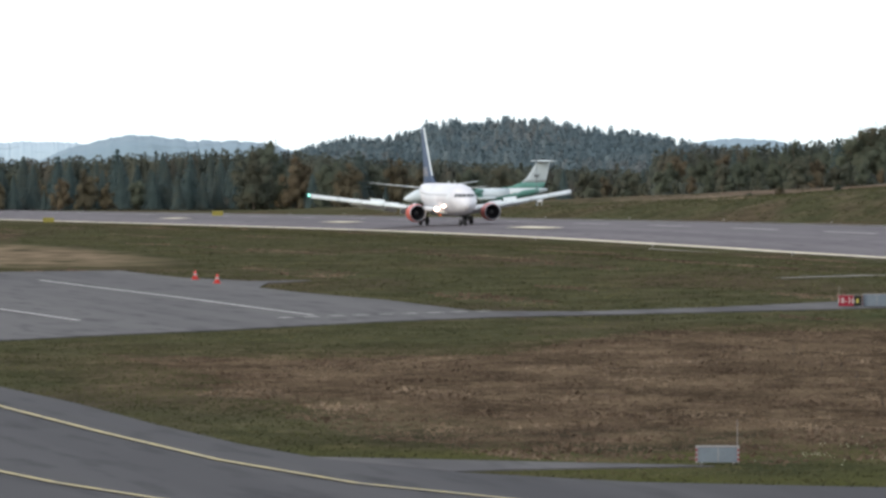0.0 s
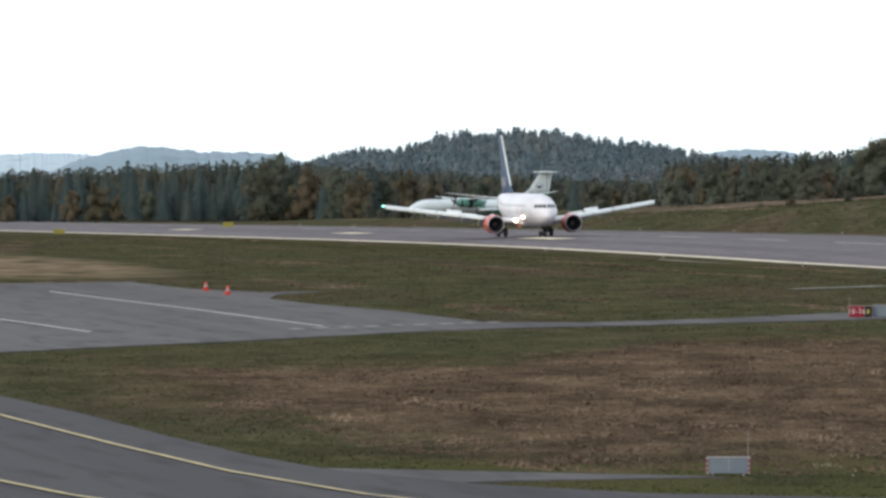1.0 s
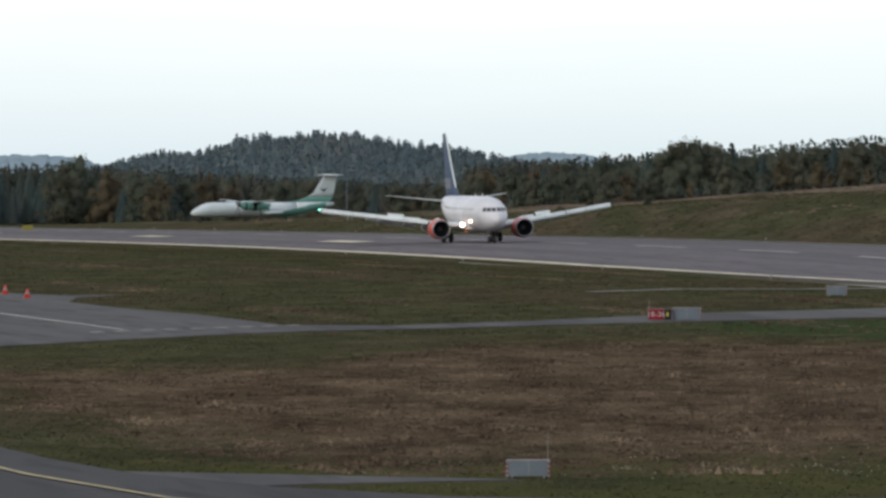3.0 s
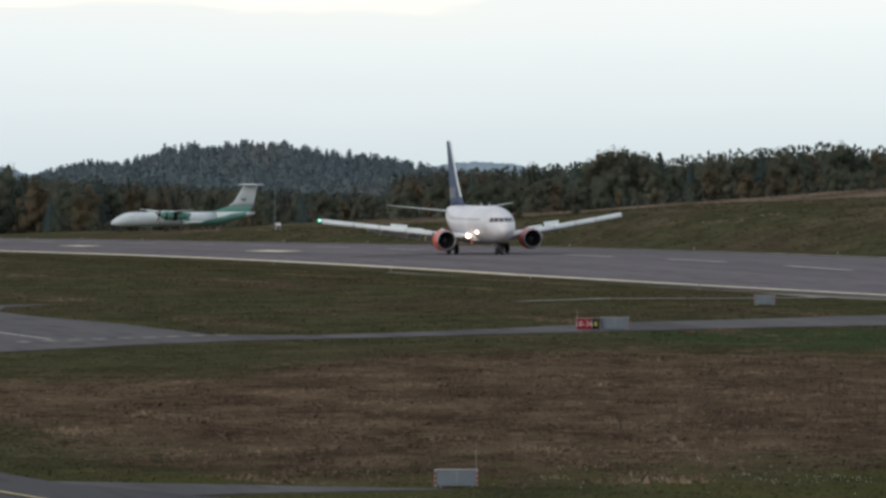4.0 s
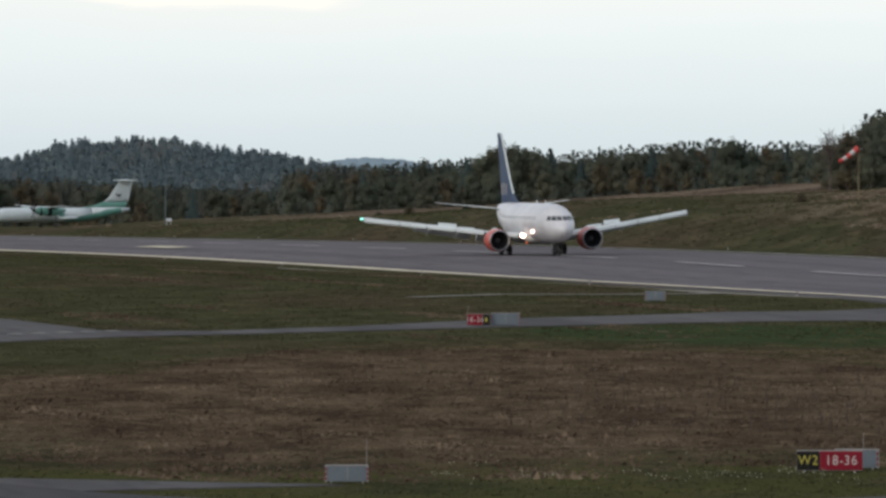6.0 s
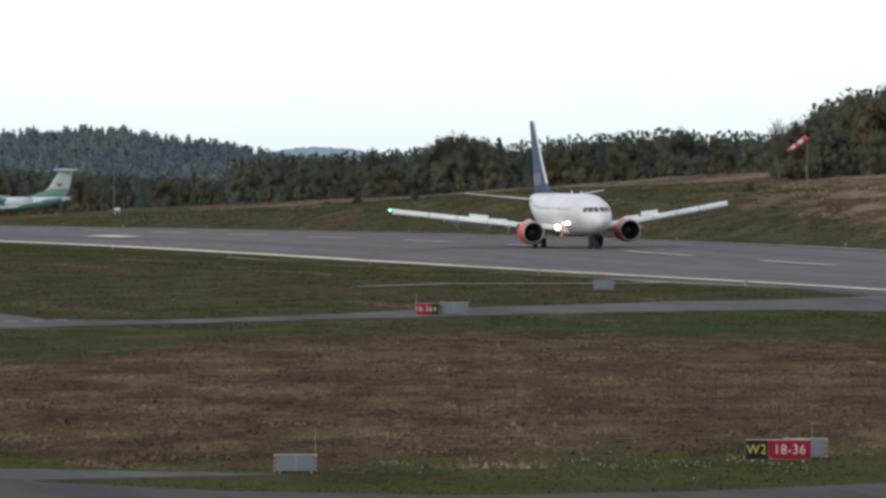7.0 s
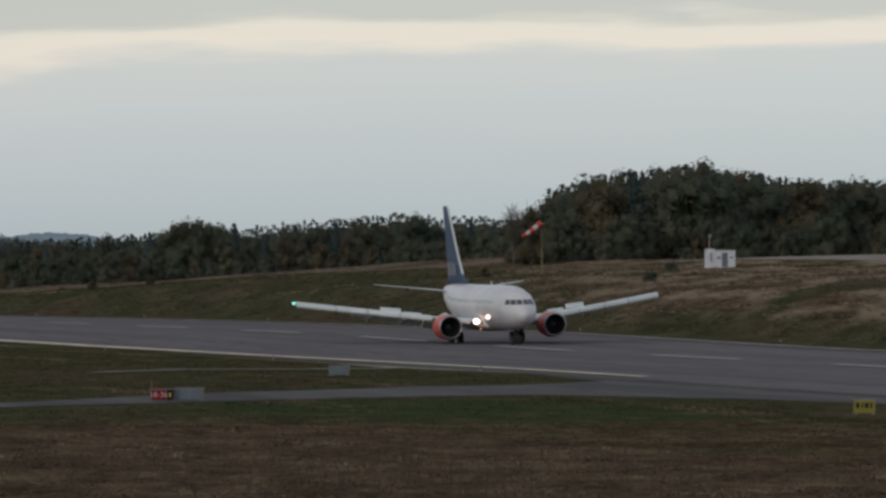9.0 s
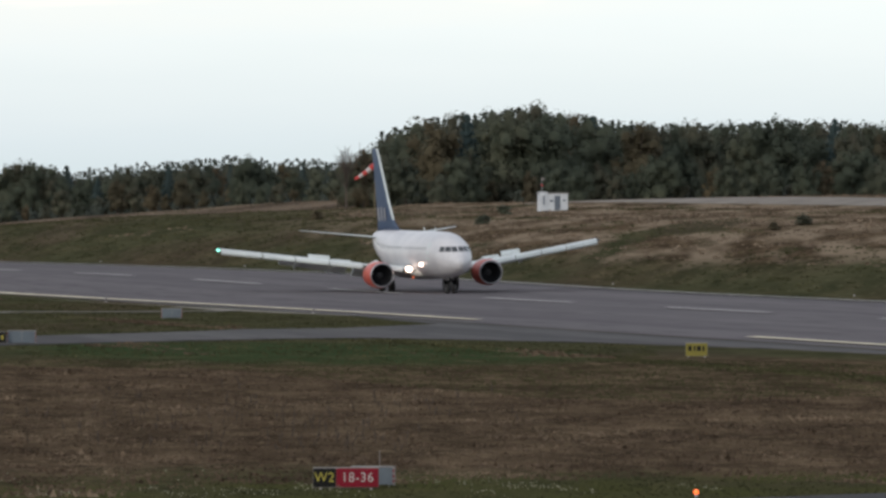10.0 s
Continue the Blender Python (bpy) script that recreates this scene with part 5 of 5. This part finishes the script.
    z = height(x, y) - 0.4
    t = bare_tree(3, 14.2 - z)
    tagged(t, "bare leafless tree beside the wood", "tree")
    t.matrix_world = pose(x, y, z)
    x, y = polar(17.05, 918)
    z = height(x, y) - 0.4
    t = broad_tree(91, 13.8 - z, 4.2, "autumn", 1100)
    t.matrix_world = pose(x, y, z)
    tagged(t, "thin sparsely leaved tree standing beside the wood", "tree")


def build_hill_woods():
    """The wooded hill: clumps of crowns over the slope, in leaf colours that carry the haze."""
    rng = np.random.default_rng(9)
    heap, cores = [], []
    ring = [(math.cos(math.pi * i / 3), math.sin(math.pi * i / 3)) for i in range(6)]

    def add_crown(x, y, z, h, w, n, conic, fine=1.0):
        u = rng.uniform(0, 1, n)
        a = rng.uniform(0, 2 * math.pi, n)
        r = w * 0.5 * ((1 - u) ** 0.8 if conic else np.sqrt(np.maximum(0.03, 1 - (2 * u - 0.95) ** 2))) * rng.uniform(0.5, 1.0, n) ** 0.4
        heap.append(np.stack([x + r * np.cos(a), y + r * np.sin(a), z + h * (0.03 + 0.97 * u), rng.uniform(0.6, 1.3, n) * fine, np.cos(a), np.sin(a), 0.9 * (2 * u - 1) + 0.2], axis=1))
        cores.append([(x + c * w * q, y + s_ * w * q, z + h * e) for e, q in ((0.02, 0.36), (0.5, 0.23 if conic else 0.40), (0.9, 0.02 if conic else 0.12)) for c, s_ in ring])

    def grown():
        q = np.concatenate(heap)
        leaves = leaf_clumps(q[:, :3], q[:, 3], q[:, 4:], rng)
        quads = [(6 * k + i, 6 * k + (i + 1) % 6, 6 * k + 6 + (i + 1) % 6, 6 * k + 6 + i) for k in range(2) for i in range(6)] + [(12, 13, 14, 15, 16, 17)]
        ways = [(c * 0.9, s_ * 0.9, 0.43) for _ in range(3) for c, s_ in ring]
        for mass in cores:
            add_mass(leaves, mass, quads, ways)
        heap.clear()
        cores.clear()
        return leaves

    sky = [(8.6, -0.2), (9.0, -0.1), (9.36, 0.01), (9.7, 0.1), (9.94, 0.09), (10.2, 0.15), (10.37, 0.2), (10.51, 0.25), (10.7, 0.225), (11.03, 0.27), (11.32, 0.255),
           (11.61, 0.21), (11.99, 0.155), (12.18, 0.14), (12.61, 0.055), (12.85, 0.015), (13.3, -0.05)]
    for _ in range(1900):
        b = rng.uniform(8.6, 13.3)
        k = rng.uniform(0, 1) ** 0.8
        d = 2050 + 420 * k
        e = float(np.interp(b, [p[0] for p in sky], [p[1] for p in sky]))
        e = -0.28 + (e + 0.28) * k ** 0.75 + rng.normal() * 0.008
        x, y = polar(b, d)
        h = rng.uniform(8, 12)
        add_crown(x, y, 9 + d * math.tan(radians(e)) - h, h, rng.uniform(3.8, 6.6), 130, rng.uniform() < 0.6, 0.72)
    tip = polar(10.36, 2470)
    add_crown(*tip, 9 + 2470 * math.tan(radians(0.235)) - 9, 9, 3.0, 60, True)
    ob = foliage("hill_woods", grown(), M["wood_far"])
    tagged(ob, "dense mixed woods covering a low hill, haze tinted into the leaves", "woods", kind="stuff")
    # wood behind the front trees, closing the gaps between them
    for b0, b1, d, lo, sky2 in ((17.2, 22.3, 1010, 7, [(17.2, 0.42), (17.7, 0.56), (18.4, 0.61), (19.6, 0.46), (20.5, 0.52), (22.3, 0.46)]),
                               (12.3, 17.6, 1465, 5, [(12.3, -0.06), (13.0, -0.01), (13.8, 0.03), (14.2, 0.14), (14.6, 0.08), (15, 0.135), (15.9, 0.205), (16.4, 0.18), (17.6, 0.15)]),
                               (6.2, 12.4, 1760, 6, [(6, -0.16), (9, -0.05), (10, -0.12), (12.4, -0.24)])):
        for b in np.arange(b0, b1, 0.038 * 1400 / d):
            e = float(np.interp(b, [p[0] for p in sky2], [p[1] for p in sky2])) + 0.014 + rng.normal() * 0.016
            x, y = polar(b, d + rng.uniform(0, 25))
            zb = height(x, y) - 0.5
            h = 9 + d * math.tan(radians(e)) - zb
            add_crown(x, y, zb, h, rng.uniform(4.5, 7.0), 260, rng.uniform() < 0.4, 0.6)
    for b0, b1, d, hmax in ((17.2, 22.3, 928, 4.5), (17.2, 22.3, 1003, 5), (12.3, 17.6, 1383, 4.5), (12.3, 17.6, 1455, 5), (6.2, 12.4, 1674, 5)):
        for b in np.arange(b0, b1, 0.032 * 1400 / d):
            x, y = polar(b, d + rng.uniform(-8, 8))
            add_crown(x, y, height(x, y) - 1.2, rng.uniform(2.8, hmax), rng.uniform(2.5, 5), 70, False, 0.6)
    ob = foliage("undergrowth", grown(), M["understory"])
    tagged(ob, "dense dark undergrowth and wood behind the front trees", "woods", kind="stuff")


def build_far_hills():
    """Ridges at the horizon, the blue of the haze painted into their colours."""
    def ridge(name, b0, b1, d, pts, material, label):
        bs = np.linspace(b0, b1, 700)
        verts, faces = [], []
        for i, b in enumerate(bs):
            e = float(np.interp(b, [p[0] for p in pts], [p[1] for p in pts]))
            e += 0.016 * noise.noise((b * 9, 2.0, d * 0.01)) + 0.012 * noise.noise((b * 31, 5.0, 1.0)) + 0.011 * abs(noise.noise((b * 95, 1.0, 4.0)))
            for dd, up in ((d, -60), (d + 60, 0.6), (d + 160, 1.0), (d + 300, -60)):
                x, y = polar(b, dd)
                top = 9 + (d + 160) * math.tan(radians(e))
                verts.append((x, y, -60 if up == -60 else -20 + (top + 20) * (up if up == 1.0 else 0.75)))
        for i in range(len(bs) - 1):
            for k in range(3):
                faces.append((4 * i + k, 4 * i + k + 1, 4 * i + k + 5, 4 * i + k + 4))
        ob = raw(name, verts, faces, material)
        ob.data.shade_smooth()
        tagged(ob, label, "hill", kind="structure")
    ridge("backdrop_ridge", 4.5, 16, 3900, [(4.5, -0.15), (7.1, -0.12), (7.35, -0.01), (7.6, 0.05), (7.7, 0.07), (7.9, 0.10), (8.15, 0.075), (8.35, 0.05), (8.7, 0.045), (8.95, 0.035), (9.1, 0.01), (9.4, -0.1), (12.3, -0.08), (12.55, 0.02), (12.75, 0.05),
                                            (13.0, 0.075), (13.3, 0.05), (13.6, 0.0), (16, -0.02)], M["haze_hill"], "wooded ridge on the horizon with blue haze painted into its colour")
    ridge("backdrop_ridge_pale", 4.5, 10, 4500, [(4.5, 0.03), (6.6, 0.015), (6.9, 0.04), (7.3, 0.035), (7.6, 0.0), (10, -0.1)], M["haze_hill_pale"], "hill on the horizon with pale haze painted into its colour")


build_trees()
build_hill_woods()
build_far_hills()


# ---------------------------------------------------------------- grass tufts
def is_green(x, y):
    d = math.hypot(x, y)
    n1 = noise.noise((x * 0.10, y * 0.04, 4.2))
    n2 = noise.noise((x * 0.4, y * 0.15, 8.2))
    edge = 194 + 10 * min(max((x / y - 0.235) / 0.05, 0), 1) + 7 * n1 + 4 * n2
    return d < edge or x < 33 + d * 0.02 + 5 * n1 + 2 * n2 or d > 332 + 16 * n1 + 6 * n2 + (-45 if 90 < x < 118 else 0) - 38 * min(max((0.222 - x / y) / 0.03, 0), 1)


def tufts(count, region, seed, tall, green, inside, names, dry="straw"):
    """Short tufts over the field: dry heath in the middle, green grass along the margins."""
    rng = np.random.default_rng(seed)
    heaps = {"straw": ([], []), "tuft_green": ([], [])}
    b0, b1, d0, d1 = region
    made = 0
    while made < count:
        b, d = rng.uniform(b0, b1), rng.uniform(d0, d1)
        x, y = polar(b, d)
        if in_poly(x + rng.normal() * 0.12, y + rng.normal() * 1.0, TAXI) or in_poly(x, y + rng.normal() * 1.2, APRON) or in_poly(x + rng.normal() * 0.15, y + rng.normal() * 0.8, TRACK) or not inside(x, y):
            continue
        g = green(x, y)
        verts, faces = heaps["tuft_green" if g else "straw"]
        z = height(x, y) - 0.03
        lush = 0.6 + 0.9 * max(0, noise.noise((x * 0.35, y * 0.15, 2.0)))
        hh = tall * (rng.uniform(0.03, 0.09) if g else rng.uniform(0.04, 0.15) * lush)
        if not g and rng.uniform() < 0.02:
            hh *= 2.2
        for _ in range(4):
            a = rng.uniform(-0.6, 0.6)
            dx, dy = math.cos(a), math.sin(a)
            lx, ly = rng.normal() * 0.5 * hh, rng.normal() * 0.5 * hh
            w = rng.uniform(0.06, 0.16) * tall ** 0.5
            k = len(verts)
            ox, oy = rng.normal() * 0.2, rng.normal() * 0.5
            verts.extend([(x + ox - dx * w, y + oy - dy * w, z), (x + ox + dx * w, y + oy + dy * w, z), (x + ox + lx, y + oy + ly, z + hh)])
            faces.append((k, k + 1, k + 2))
        made += 1
    for mat, (name, label) in zip(("straw", "tuft_green"), names):
        tagged(raw(name, *heaps[mat], M[dry if mat == "straw" else mat]), label, "grass", kind="stuff")


def bank_green(x, y):
    n1, n2 = noise.noise((x * 0.02, y * 0.012, 6.0)), noise.noise((x * 0.12, y * 0.03, 9.0))
    if x / y < 0.31 and math.hypot(x, y) > 1205 + 50 * n1:
        return n2 + 0.6 * noise.noise((x * 0.05, y * 0.02, 2.2)) > 0.12
    return x < 210 + 5 * n1 or n2 > (0.25 if x / y > 0.305 + 0.03 * n1 else -0.45)


tufts(52000, (6.5, 21.6, 176, 350), 21, 0.8, is_green, lambda x, y: True,
      (("heath_grass", "dry brown heath grass and straw"), ("verge_grass", "short green verge grass")))
tufts(26000, (6.5, 19.5, 352, 860), 23, 1.1, lambda x, y: noise.noise((x * 0.15, y * 0.02, 1.2)) > -0.38, lambda x, y: x < 141 and ((x - 65) / 15) ** 2 + ((y - 575) / 85) ** 2 > 1,
      (("dry_grass", "dry grass between the apron and the runway"), ("field_grass", "dull green grass beside the runway")))
tufts(30000, (10.5, 21.6, 560, 1330), 24, 1.7, bank_green, lambda x, y: x > 201,
      (("bank_heath", "straw-coloured heath on the bank beyond the runway"), ("bank_grass", "green grass on the bank beyond the runway")), "straw_pale")


def wild_flowers():
    """Pale flower heads scattered along the near verge."""
    rng = np.random.default_rng(77)
    verts, faces = [], []
    for _ in range(1500):
        b, d = rng.uniform(13.1, 20.5), rng.normal(198.5, 3.6)
        x, y = polar(b, d)
        if in_poly(x, y, TAXI) or noise.noise((x * 0.55, y * 0.22, 3.3)) < 0.12 + 0.25 * abs(b - 14.8) / 4:
            continue
        z, r, k = height(x, y) + rng.uniform(0.03, 0.14), rng.uniform(0.012, 0.032), len(verts)
        verts.extend([(x - r, y, z), (x, y - r, z + r * 0.3), (x + r, y, z), (x, y + r, z + r), (x, y, z - 0.03)])
        faces.extend([(k, k + 1, k + 2, k + 3), (k, k + 1, k + 4), (k + 1, k + 2, k + 4)])
    tagged(raw("wild_flowers", verts, faces, M["petal"]), "small pale wild flowers in the verge", "flowers", kind="stuff")


def dead_weeds():
    """Dark upright seed stalks standing in the heath."""
    rng = np.random.default_rng(81)
    bm = bmesh.new()
    for _ in range(260):
        b, d = rng.normal(16.1, 1.1), rng.uniform(226, 300)
        x, y = polar(b, d)
        if noise.noise((x * 0.25, y * 0.1, 5.3)) < -0.05 or b > 21:
            continue
        z, h = height(x, y) - 0.05, rng.uniform(0.25, 0.6)
        lx, ly = rng.normal() * 0.08, rng.normal() * 0.08
        tube(bm, (x, y, z), (x + lx, y + ly, z + h), 0.014, 0.008, 4)
        tube(bm, (x + lx * 0.55, y + ly * 0.55, z + h * 0.55), (x + lx * 1.1, y + ly * 1.1, z + h * 1.1), 0.035, 0.012, 5)
    tagged(obj("dead_weeds", bm, M["stalk"]), "dark dry seed stalks standing in the heath", "weeds", kind="stuff")


dead_weeds()
wild_flowers()


# ---------------------------------------------------------------- what moves
def motions():
    rows = []
    for t, x, y, a in ((0.0, 158.05, 834.88, 179.04), (1.0, 160.82, 804.13, 179.43), (2.0, 163.40, 773.40, 179.81), (3.0, 165.77, 743.01, 180.20),
                       (4.0, 167.94, 713.20, 180.58), (5.0, 169.90, 684.09, 180.96), (6.0, 171.67, 655.73, 181.35), (7.0, 173.23, 628.09, 181.73),
                       (8.0, 174.59, 601.03, 182.12), (9.0, 175.75, 574.32, 182.50), (10.0, 176.71, 547.63, 182.88)):
        z = height(x, y + 10) + 0.06
        rows.append((t, pose(x, y, z, 0, 0.9 + 0.05 * t, -a - 0.5)))
    walk(PLANE, rows)
    rows = []
    for t in (0.0, 2.5, 5.0, 7.5, 10.0):
        x, y = polar(10.165 - 0.066 * t, 1262 + 0.3 * t)
        rows.append((t, pose(x, y, height(x + 12, y) - 0.05, 0, 0, -260.5)))
    walk(PROP, rows)


motions()
